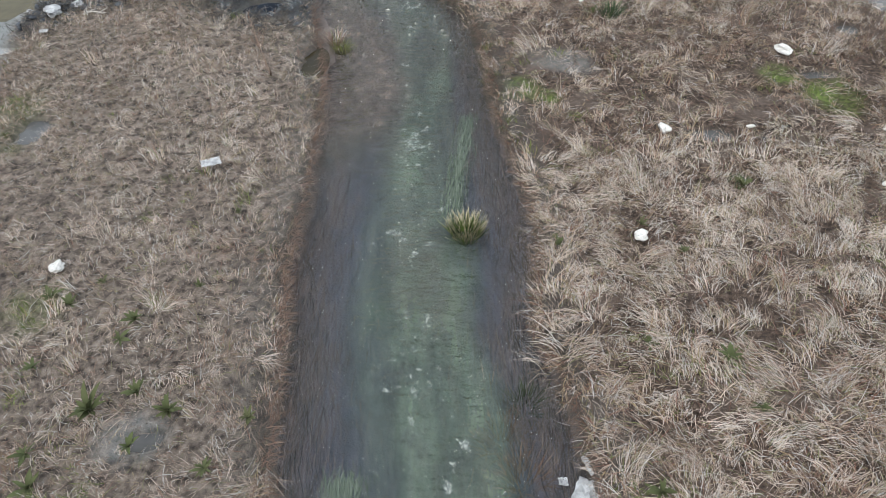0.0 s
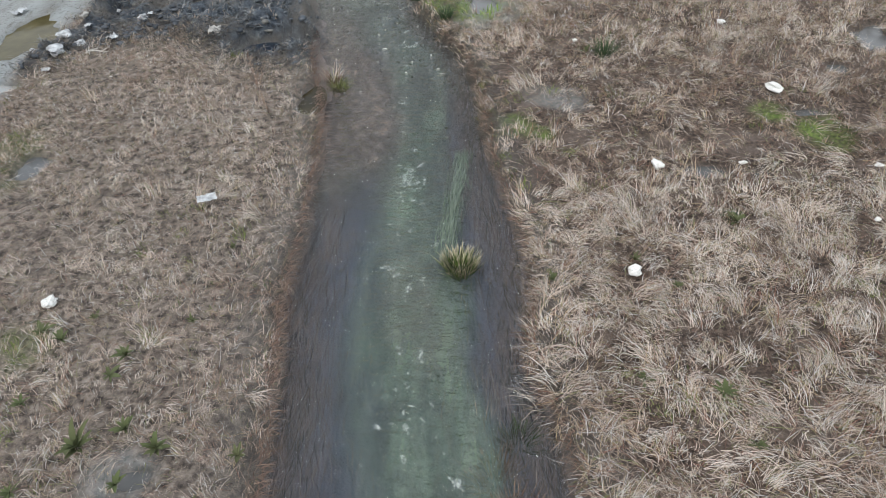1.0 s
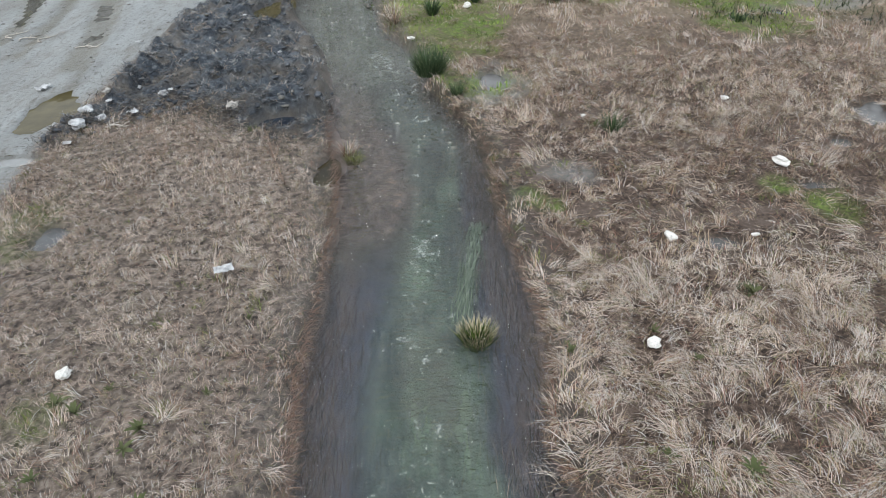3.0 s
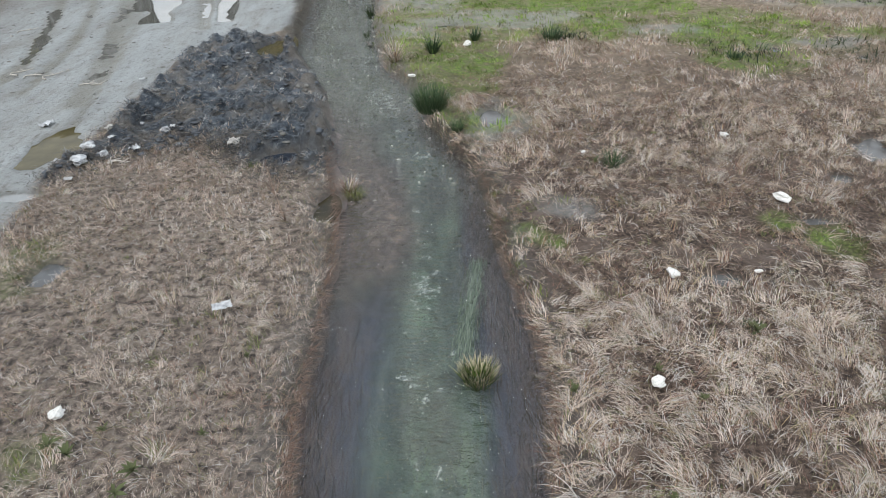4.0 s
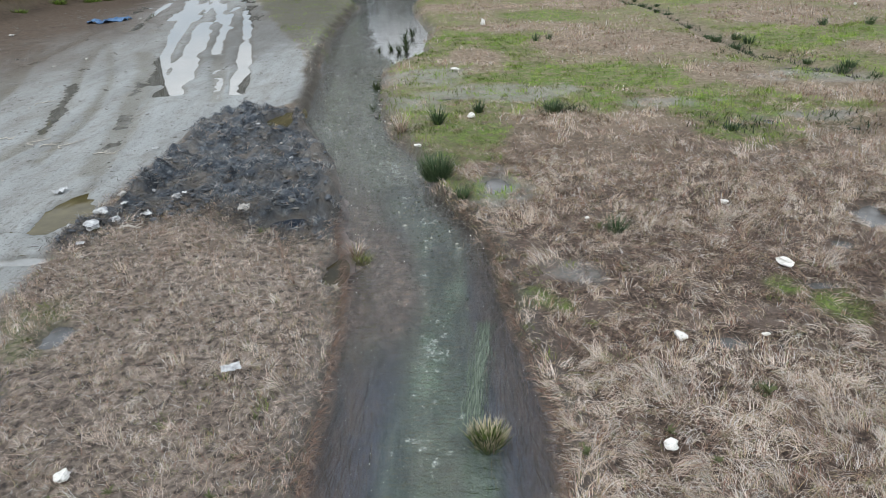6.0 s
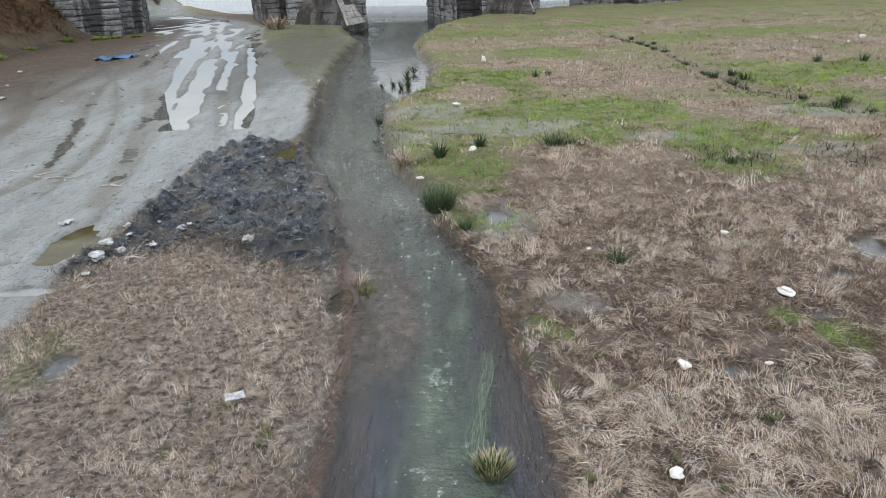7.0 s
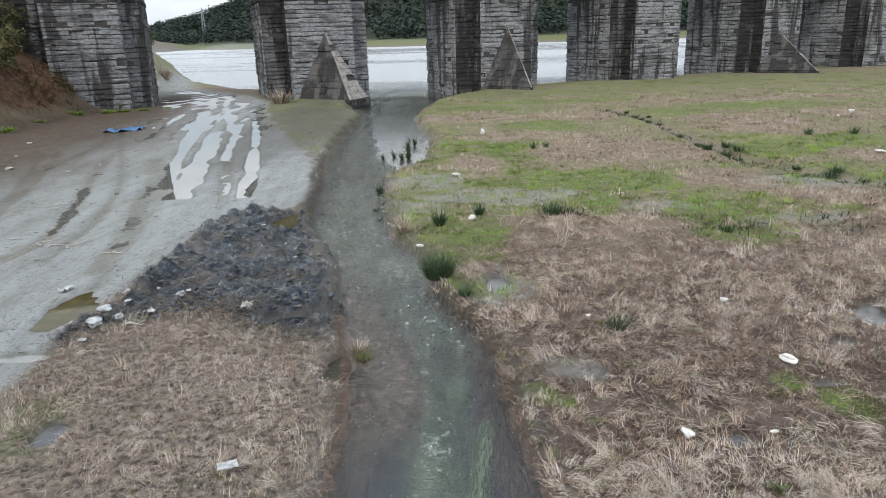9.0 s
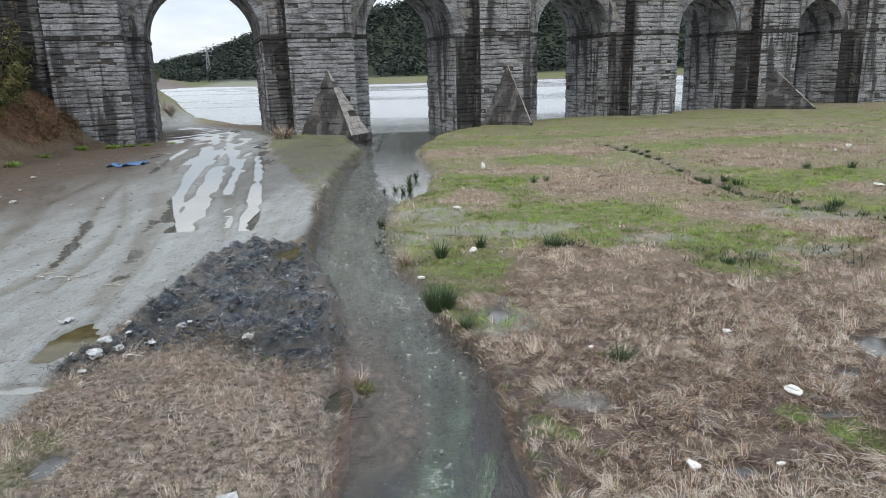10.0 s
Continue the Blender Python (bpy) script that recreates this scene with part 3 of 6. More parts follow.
M_PALESTONE = make_plain("pale_stone", (0.28, 0.27, 0.25), (0.50, 0.48, 0.44), 9, 0.85)
M_BLUE = make_plain("blue_tarpaulin", (0.02, 0.06, 0.15), (0.12, 0.24, 0.42), 5, 0.45, 0.5, 0.3)
M_STICK = make_plain("bleached_stick", (0.32, 0.29, 0.25), (0.62, 0.58, 0.52), 30, 0.8)
M_CLOD = make_plain("black_mud", (0.016, 0.021, 0.028), (0.105, 0.117, 0.132), 7, 0.42, 0.5, 0.8)
M_CLODGREY = make_plain("grey_mud", (0.10, 0.10, 0.09), (0.22, 0.21, 0.19), 14, 0.55, 0.4, 0.8)
def make_foam():
    """Broken milky foam, thin in places."""
    n = Nodes("foam", 0.6, 0.3)
    n.color(n.ramp(n.noise(40, 5), [(0.3, (0.44, 0.48, 0.44)), (0.7, (0.68, 0.71, 0.68))]))
    n.link(n.ramp(n.noise(55, 6, (1, 0.6, 1), 0.7), [(0.38, 0.04), (0.62, 0.52)]), n.bsdf.inputs["Alpha"])
    return n.mat


M_FOAM = make_foam()
M_PEBBLE = make_blade("stream_pebble", [(0.0, (0.03, 0.03, 0.028)), (0.45, (0.12, 0.118, 0.105)), (0.75, (0.26, 0.25, 0.225)), (1.0, (0.56, 0.55, 0.51))], own=1.0, rough=0.5, tint=(0.11, 0.11, 0.10))
M_BARK = make_plain("bark", (0.06, 0.045, 0.035), (0.16, 0.125, 0.095), 20, 0.9)
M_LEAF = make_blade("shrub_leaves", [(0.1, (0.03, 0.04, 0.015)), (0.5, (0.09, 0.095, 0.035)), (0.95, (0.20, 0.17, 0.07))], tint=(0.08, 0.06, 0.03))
M_BRUSH = make_blade("bank_brush", [(0.05, (0.05, 0.036, 0.02)), (0.4, (0.14, 0.095, 0.052)), (0.7, (0.25, 0.17, 0.095)), (0.95, (0.36, 0.27, 0.17))], tint=(0.11, 0.085, 0.04))
# the slight teal puts a little distance haze into the leaf colour
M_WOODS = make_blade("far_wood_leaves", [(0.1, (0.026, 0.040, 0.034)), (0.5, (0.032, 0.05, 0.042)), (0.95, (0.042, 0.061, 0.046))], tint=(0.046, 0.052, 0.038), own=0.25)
M_STEEL = make_plain("galvanised_steel", (0.30, 0.33, 0.35), (0.40, 0.43, 0.45), 5, 0.5, 0.5, 0.0)


# ---- mesh tools ----
def quick_mesh(name, verts, counts, loops, attrs=None):
    """A mesh out of numpy arrays: vertices, face sizes, and the corners one after another."""
    me = bpy.data.meshes.new(name)
    verts, counts, loops = np.asarray(verts, np.float32), np.asarray(counts, np.int32), np.asarray(loops, np.int32)
    me.vertices.add(len(verts))
    me.vertices.foreach_set("co", verts.ravel())
    me.loops.add(len(loops))
    me.loops.foreach_set("vertex_index", loops)
    me.polygons.add(len(counts))
    me.polygons.foreach_set("loop_start", np.concatenate([[0], np.cumsum(counts)[:-1]]).astype(np.int32))
    me.polygons.foreach_set("loop_total", counts)
    for key, values in (attrs or {}).items():
        a = me.attributes.new(key, "FLOAT", "POINT")
        if len(verts):
            a.data.foreach_set("value", np.asarray(values, np.float32).ravel())
    me.update(calc_edges=True)
    return me


def thing(name, me, material, label="", category="", group="", kind="", at=None):
    if me is not None and not me.materials:
        me.materials.append(material)
    ob = new(name, me)
    if at is not None:
        ob.matrix_world = at
    return tagged(ob, label, category, group, kind)


def part(name, me, material, parent, label=""):
    if isinstance(me, bmesh.types.BMesh):
        bm, me = me, bpy.data.meshes.new(name)
        bm.to_mesh(me)
        bm.free()
    if not me.materials:
        me.materials.append(material)
    ob = new(name, me)
    ob.parent = parent
    return tagged(ob, label)


def smooth(me):
    me.polygons.foreach_set("use_smooth", np.ones(len(me.polygons), bool))
    return me


def sheet(name, xs, ys, height, attrs=None):
    gx, gy = np.meshgrid(xs, ys)
    nx, ny = len(xs), len(ys)
    x, y = gx.ravel(), gy.ravel()
    verts = np.stack([x, y, height(x, y)], 1)
    i = (np.arange(ny - 1)[:, None] * nx + np.arange(nx - 1)[None, :]).ravel()
    loops = np.stack([i, i + 1, i + nx + 1, i + nx], 1).ravel()
    return smooth(quick_mesh(name, verts, np.full(len(i), 4), loops, {k: f(x, y) for k, f in (attrs or {}).items()}))


def spaced(*pieces):
    """Coordinates: (from, to, first step, last step) pieces, one after another."""
    out = []
    for a, b, s, e in pieces:
        n = max(1, round(2 * abs(b - a) / (s + e)))
        w = np.linspace(s, e, n)
        out.append(a + (b - a) * np.concatenate([[0], np.cumsum(w)[:-1]]) / w.sum())
    out.append([pieces[-1][1]])
    return np.concatenate(out)


# ---- ground and water ----
def damp_verge(x, y):
    """Dark damp mud between the track and the stream."""
    return step(1.5, 0.7, np.hypot((x + 6.6) / 2.3, (y - 31) / 10) + 0.3 * fbm(x, y, 1.5, 87, 3))


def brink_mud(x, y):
    """A strip of wet brown mud along the stream's west edge, and a dark brown strip along its east bank."""
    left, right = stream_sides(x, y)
    east_strip = 0.9 * step(5.4, 6.8, y) * step(11, 9.5, y) * step(-0.26, -0.06, right + 0.15 * fbm(x, y, 0.5, 82, 3)) * step(0.34, 0.1, right)
    return east_strip + step(13.8, 15.2, y) * step(44, 34, y) * step(-0.34, -0.14, left + 0.22 * fbm(x, y, 0.7, 88, 3)) * step(0.55, 0.25, left)


def verge_mask(x, y):
    """The bare, half mossy mud between the wheel tracks and the stream."""
    return (1 - road_mask(x, y)) * step(0.2, -0.1, stream_sides(x, y)[0]) * step(14.5, 16.5, y) * step(52, 46, y) * (x < -1)


def wetness(x, y):
    left, right = stream_sides(x, y)
    return np.maximum(np.maximum(step(-0.5, 0.0, np.minimum(left, right)) * (y < 100), hollow_mask(x, y)), np.maximum(0.3 * step(0.4, 0.1, to_line(x, y, DITCH)[0]), 0.95 * damp_verge(x, y)))


# fresh green and faded straw patches of the meadow: x, y, half sizes
FRESH = [(10.4, 21.0, 2.1, 1.5), (4.5, 17.1, 2.4, 1.5), (5.8, 14.0, 1.1, 1.3), (3.5, 14.9, 0.5, 1.1), (4.2, 28.1, 2.2, 1.6), (2.2, 22.3, 0.8, 2.1), (13.5, 22.4, 1.3, 1.4), (5.3, 12.1, 0.6, 0.5),
         (8.4, 13.5, 0.4, 0.5), (2.7, 17.8, 1.0, 1.5), (0.5, 12.4, 0.8, 0.9), (1.2, 17.2, 1.0, 0.6), (1.0, 24.5, 1.0, 1.0), (10.8, 31.5, 1.6, 1.6), (15.5, 33.5, 4.0, 1.5), (1.5, 36, 2.5, 1.5), (7.0, 38.5, 4.0, 1.2)]
FADED = [(12.4, 27.1, 2.5, 3.4), (5.7, 21.9, 2.9, 2.6), (6.2, 31.4, 2.2, 1.8), (7.2, 16.8, 1.2, 1.4), (12.2, 19.4, 0.7, 1.4), (17.4, 29.1, 1.6, 2.2), (12.8, 36.7, 4.0, 1.2), (19.6, 37.0, 3.1, 1.3),
         (8.9, 14.9, 1.2, 1.0), (1.0, 20.0, 0.8, 1.4), (1.2, 31.5, 2.2, 1.4), (3.0, 25.4, 2.6, 0.9)]


def green_amount(x, y):
    """How green the meadow is: fresh grass beyond the dry, with dry patches in it."""
    east = step(-0.3, 0.3, -stream_sides(x, y)[1])
    g = step(-0.7, 0.7, y - np.interp(x, GREEN_X, GREEN_Y) + 1.1 * fbm(x, y, 1.7, 91, 3)) * east
    g = g * (0.30 + 0.32 * step(-0.3, 0.15, fbm(x, y, 1.8, 95, 4)))
    wob = 0.45 * fbm(x, y, 1.1, 93, 4)
    for px, py, a, b in FRESH:
        g = np.maximum(g, east * step(1.25, 0.7, np.hypot((x - px) / a, (y - py) / b) + wob))
    for px, py, a, b in FADED:
        g = g * (1 - 0.95 * step(1.2, 0.8, np.hypot((x - px) / a, (y - py) / b) - 0.8 * wob))
    strip = step(0.9, 0.2, np.abs(x - 0.45)) * step(8.6, 9.6, y) * step(13, 11, y) * east
    moss = 0.5 * verge_mask(x, y) * step(24, 29, y) * step(-0.1, 0.3, fbm(x, y, 1.2, 96, 3))
    spots = 0.0
    for px, py, a in ((0.95, 6.4, 0.22), (4.05, 6.05, 0.28), (3.7, 6.5, 0.2), (1.2, 6.2, 0.15), (-4.3, 6.3, 0.4), (-4.15, 5.7, 0.3), (-2.9, 3.55, 0.25), (0.8, 9.6, 0.5)):
        spots = np.maximum(spots, 0.95 * step(1.4, 0.6, np.hypot(x - px, y - py) / a + 0.3 * fbm(x, y, 0.3, 97, 2)))
    spots = spots * np.where(x < 0, 0.35, 1.0)
    slope = step(52, 60, y) * step(-17, -24, x) * (0.35 + 0.5 * value_noise(x, y, 5, 99)) * (y < 300)
    g = np.maximum(g, slope)
    beyond = step(far_shore(x) - 3, far_shore(x) + 5, y) * 0.75
    g = g * step(0.12, 0.4, to_line(x, y, DITCH)[0])
    return np.clip(np.maximum(np.maximum(g, 0.8 * strip * step(-0.25, 0.15, fbm(x, y, 0.8, 98, 3))), np.maximum(np.maximum(moss, spots), beyond)), 0, 1)


def silt_amount(x, y):
    left, right = stream_sides(x, y)
    across = left / np.maximum(left + right, 0.01)
    return step(4.6, 7.0, y) * step(0.7 + 0.4 * step(9, 14, y), 0.3 + 0.4 * step(9, 14, y), across + 0.1 * fbm(x, y, 0.8, 81, 3))


xs = spaced((-1600, -300, 240, 60), (-300, -160, 40, 12), (-160, -40, 8, 2), (-40, -14, 1.6, 0.35), (-14, -6, 0.16, 0.085), (-6, 6.5, 0.07, 0.07), (6.5, 30, 0.1, 1.6), (30, 300, 4, 60), (300, 1600, 60, 240))
ys = spaced((-900, -30, 240, 20), (-30, 0.5, 3, 0.2), (0.5, 16, 0.07, 0.075), (16, 32, 0.085, 0.2), (32, 60, 0.25, 1.2), (60, 140, 2, 3.5), (140, 330, 4, 14), (330, 640, 12, 22), (640, 2200, 60, 300))
ground = thing("ground", sheet("ground", xs, ys, ground_height, {
    "road": lambda x, y: np.maximum(road_mask(x, y) * step(200, 90, y), 0.42 * muddy_mask(x, y)),
    "earth": lambda x, y: step(11.0, 3.5, x - np.interp(y, BANK_Y, BANK_X) + 1.5 * fbm(x, y, 3, 13, 3)) * step(60, 48, y),
    "tar": tar_mask,
    "west": lambda x, y: step(0.2, -0.2, x) * 0.85,
    "rut": lambda x, y: step(0.004, 0.025, rut_depth(x, y)),
    "rust": lambda x, y: step(0.1, 0.8, bank_rise(x, y)) * step(60, 50, y),
    "green": green_amount,
    "far": lambda x, y: step(7.5, 17, y + 1.5 * fbm(x, y, 1.1, 14, 3)) * step(420, 300, y) + step(6, 14, np.abs(x)) * (y < 12),
    "wet": wetness,
    "shine": lambda x, y: (1 - 0.75 * damp_verge(x, y)) * np.clip(np.maximum(wetness(x, y), 0.8 * road_mask(x, y) * step(1, 6, x - np.interp(y, BANK_Y, BANK_X)) + 0.75 * tar_mask(x, y)) + step(0.0, 0.03, rut_depth(x, y)) * road_mask(x, y) * 0.5, 0, 1),
    "bed": lambda x, y: step(0.0, 0.12, np.minimum(*stream_sides(x, y))) * (y < far_shore(x)),
    "silt": silt_amount,
    "margin": lambda x, y: step(0.52, 0.08, np.minimum(*stream_sides(x, y)) + 0.12 * fbm(x, y, 0.7, 84, 3)) * step(9.5, 7, y),
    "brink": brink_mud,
    "verge": lambda x, y: verge_mask(x, y),
    "moss": lambda x, y: verge_mask(x, y) * step(23, 28, y),
    "woods": lambda x, y: step(40, 56, y - far_shore(x)),
}), M_GROUND, "muddy meadow ground with stream bed and rutted track", "ground", kind="structure")


def muddiness(x, y):
    """Brown silt stirred up along the west side, and a thin line along the east bank upstream."""
    left, right = stream_sides(x, y)
    across = left / np.maximum(left + right, 0.01)
    edge = np.interp(y, [4.8, 6, 7.5, 9, 10.5], [0.10, 0.40, 0.50, 0.42, 0.3]) + 0.14 * fbm(x, y, 0.8, 105, 4)
    west_bar = step(5.0, 6.3, y) * step(13, 9.5, y) * step(edge + 0.10, edge - 0.10, across)
    east_line = 0.8 * step(7.2, 8.0, y) * step(11, 10, y) * step(0.74, 0.9, across + 0.1 * fbm(x, y, 0.5, 107, 3))
    return np.clip(np.maximum(west_bar, east_line), 0, 1)


def shallowness(x, y):
    """Upstream reach over grey silt and pebbles."""
    return step(8.4, 10.8, y + 0.7 * fbm(x, y, 0.9, 109, 3)) * step(34, 24, y)


def cloudiness(x, y):
    """Where the milky green discharge clouds the water: along the middle of the stream."""
    left, right = stream_sides(x, y)
    across = left / np.maximum(left + right, 0.01)
    mid = np.interp(y, [0, 2, 4.5, 6, 8, 10, 14, 20], [0.58, 0.57, 0.56, 0.6, 0.64, 0.6, 0.55, 0.5])
    half = np.interp(y, [0, 4, 7, 9, 12, 16, 25], [0.24, 0.26, 0.20, 0.22, 0.3, 0.3, 0.3])
    far_side = np.interp(y, [0, 3, 5, 7.3, 8.5, 10], [0.76, 0.75, 0.73, 0.80, 0.9, 1.05])
    place = across + 0.05 * fbm(x, y, 0.9, 101, 3)
    c = step(mid - half - 0.12, mid - half + 0.12, place) * step(far_side + 0.05, far_side - 0.05, place)
    strength = np.interp(y, [0, 5.0, 7.0, 8.5, 14, 24], [0.78, 0.72, 0.66, 0.5, 0.4, 0.25])
    c = np.maximum(c * strength * (1 + 0.15 * fbm(x, y, 0.7, 103, 3)), 0.72 * np.maximum(muddiness(x, y), shallowness(x, y) * step(24, 16, y)))
    grey_reach = 0.6 * step(16, 22, y) * step(48, 40, y)
    c = c * (1 - 0.8 * np.clip(brink_mud(x, y), 0, 1))
    grey_reach = grey_reach * (1 - 0.9 * brink_mud(x, y))
    return np.clip(np.maximum(c, grey_reach) * (1 - 0.85 * calm_water(x, y)) + 0.03 + 0.7 * step(46, 58, y), 0, 1)


def calm_water(x, y):
    """The wide still pool on the east side of the stream's last reach, and on under the arch."""
    left, right = stream_sides(x, y)
    edge = np.interp(y, [19, 20.6, 22.5, 25, 30, 39, 50], [-1.2, -1.45, -2.0, -2.5, -2.95, -3.8, -8]) + 0.35 * fbm(x, y, 1.3, 89, 3)
    return step(19.0, 20.4, y) * step(-0.12, 0.12, x - edge) * step(56, 50, y)


wx = spaced((-1600, -60, 300, 20), (-60, -5, 12, 0.5), (-5, 2, 0.09, 0.09), (2, 60, 0.5, 12), (60, 1600, 20, 300))
wy = spaced((-60, 0, 8, 0.5), (0, 14, 0.13, 0.13), (14, 50, 0.2, 0.6), (50, 600, 2, 40))
water = thing("water", sheet("water", wx, wy, lambda x, y: water_level(y), {
    "cloud": cloudiness, "muddy": muddiness, "shallow": lambda x, y: 0.75 * shallowness(x, y), "lake": lambda x, y: step(48, 60, y), "calm": calm_water}), M_WATER, "murky green stream water running into a grey lake", "water", kind="structure")


def puddle_sheet():
    """Rain water that stands in the ruts of the track."""
    px, py = spaced((-22, -3.5, 0.6, 0.6)), spaced((10, 66, 0.8, 0.8))
    return sheet("track_puddle", px, py, lambda x, y: np.full(len(x), -0.034) - 0.5 * step(0.0, 0.3, x - np.minimum(np.interp(y, ROAD_Y, ROAD_R) - 0.1, np.interp(y, STREAM_Y, STREAM_L) - 1.1)) - 0.5 * step(-1.2, -1.7, x - np.interp(y, BANK_Y, BANK_X)))


thing("track_puddle", puddle_sheet(), M_PUDDLE, "rain water standing in the ruts of the track", "puddle", kind="structure")
for hx, hy, a, b in HOLLOWS:
    ring = [(hx + 1.3 * a * math.cos(k * math.tau / 20), hy + 1.3 * b * math.sin(k * math.tau / 20), -0.05) for k in range(20)]
    thing("puddle", quick_mesh("puddle", ring, [20], range(20)), M_DULLPUDDLE if hx < -5 else M_INKY if hx == -2.05 else M_BROWNBOG if hx == -1.27 else M_DARKPUDDLE, "shallow water in a hollow of the grass", "puddle", kind="structure")
for hx, hy, a, b in POOLS:
    ring = [(hx + 1.75 * a * math.cos(k * math.tau / 20), hy + 1.75 * b * math.sin(k * math.tau / 20), -0.026) for k in range(20)]
    thing("stagnant_pool", quick_mesh("stagnant_pool", ring, [20], range(20)), M_OLIVE, "stagnant olive-brown pool beside the black mud", "puddle", kind="structure")


# ---- the aqueduct ----
# u runs along its face, v away from the meadow
AQ = pose(-9.4, 45.0, 0, 0, 0, 19.2)
PIERS = [(-13.65, -9.6), (-0.05, 4.15), (13.15, 17.0), (25.7, 29.5), (37.9, 41.6), (49.2, 53.0), (61.5, 65.2), (74.0, 77.8)]
FACE, BACK, SPRING, TOP = 1.2, 7.6, 6.1, 11.6
SIDE_L, SIDE_R = 1.4, 1.15
aqueduct = tagged(new("aqueduct"), "old weathered grey stone arched aqueduct across the meadow", "aqueduct")
aqueduct.matrix_world = AQ


def box_verts(u0, u1, v0, v1, z0, z1):
    return [(u0, v0, z0), (u1, v0, z0), (u1, v1, z0), (u0, v1, z0), (u0, v0, z1), (u1, v0, z1), (u1, v1, z1), (u0, v1, z1)]


BOX = [(3, 2, 1, 0), (4, 5, 6, 7), (0, 1, 5, 4), (1, 2, 6, 5), (2, 3, 7, 6), (3, 0, 4, 7)]


def boxes_mesh(name, boxes):
    verts, faces = [], []
    for b in boxes:
        k = len(verts)
        verts += box_verts(*b)
        faces += [[i + k for i in f] for f in BOX]
    me = bpy.data.meshes.new(name)
    me.from_pydata(verts, [], faces)
    me.update()
    return me


def stone_shape(rng, w, h, base=0.06):
    """A rough block of width w and height h: its front leans out towards -y, edges chipped."""
    c = min(0.06, 0.18 * h)
    out = base + 0.025 * (rng.random() - 0.5) - (0.05 if rng.random() < 0.08 else 0)
    verts = []
    for sx in (0, 1):
        for sz in (0, 1):
            verts.append((sx * w, 0.0, sz * h))
    for sx in (0, 1):
        for sz in (0, 1):
            dx, dz = 0.004 * rng.random(), c * (0.06 if rng.random() < 0.55 else 0.5 + 1.5 * rng.random())
            verts.append((sx * w + (dx if sx == 0 else -dx), -out + 0.02 * (rng.random() - 0.5), sz * h + (dz if sz == 0 else -dz)))
    mid = (w * (0.35 + 0.3 * rng.random()), -out - 0.015 * rng.random(), h * (0.35 + 0.3 * rng.random()))
    verts.append(mid)
    faces = [(4, 6, 8), (6, 7, 8), (7, 5, 8), (5, 4, 8), (0, 2, 6, 4), (2, 3, 7, 6), (3, 1, 5, 7), (1, 0, 4, 5)]
    return verts, faces


def course_proud(z):
    """How far the blocks of the course at height z stand out, the same along the whole course."""
    return 0.045 + 0.05 * lattice(int(z * 7), 3, 9)


def courses(rng, z0, z1):
    z, out = z0, []
    while z < z1 - 0.12:
        h = min(rng.uniform(0.19, 0.38), z1 - z)
        out.append((z, h))
        z += h
    return out


def face_blocks(rng, width, rows):
    """Blocks of one wall face: x along the face, z up, width and height, with joints left between."""
    out = []
    for z, h in rows:
        x = -rng.random() * 0.4
        while x < width - 0.02:
            w = rng.uniform(0.3, 1.1)
            a, b = max(x, 0.0), min(x + w, width)
            if width - b < 0.2:
                b = width
            if b - a > 0.08 and rng.random() > 0.025:
                out.append((a + rng.uniform(0.0, 0.004), z + rng.uniform(0.002, 0.02), b - a - rng.uniform(0.001, 0.008), h - rng.uniform(-0.004, 0.045) - (0.06 if rng.random() < 0.12 else 0)))
            x = b if b == width else x + w
    return out


def place_blocks(me_verts, me_faces, rng, blocks, at):
    for x, z, w, h in blocks:
        verts, faces = stone_shape(rng, w, h, course_proud(z))
        k = len(me_verts)
        me_verts += [at @ Vector((x + a, b, z + c)) for a, b, c in verts]
        me_faces += [[i + k for i in f] for f in faces]


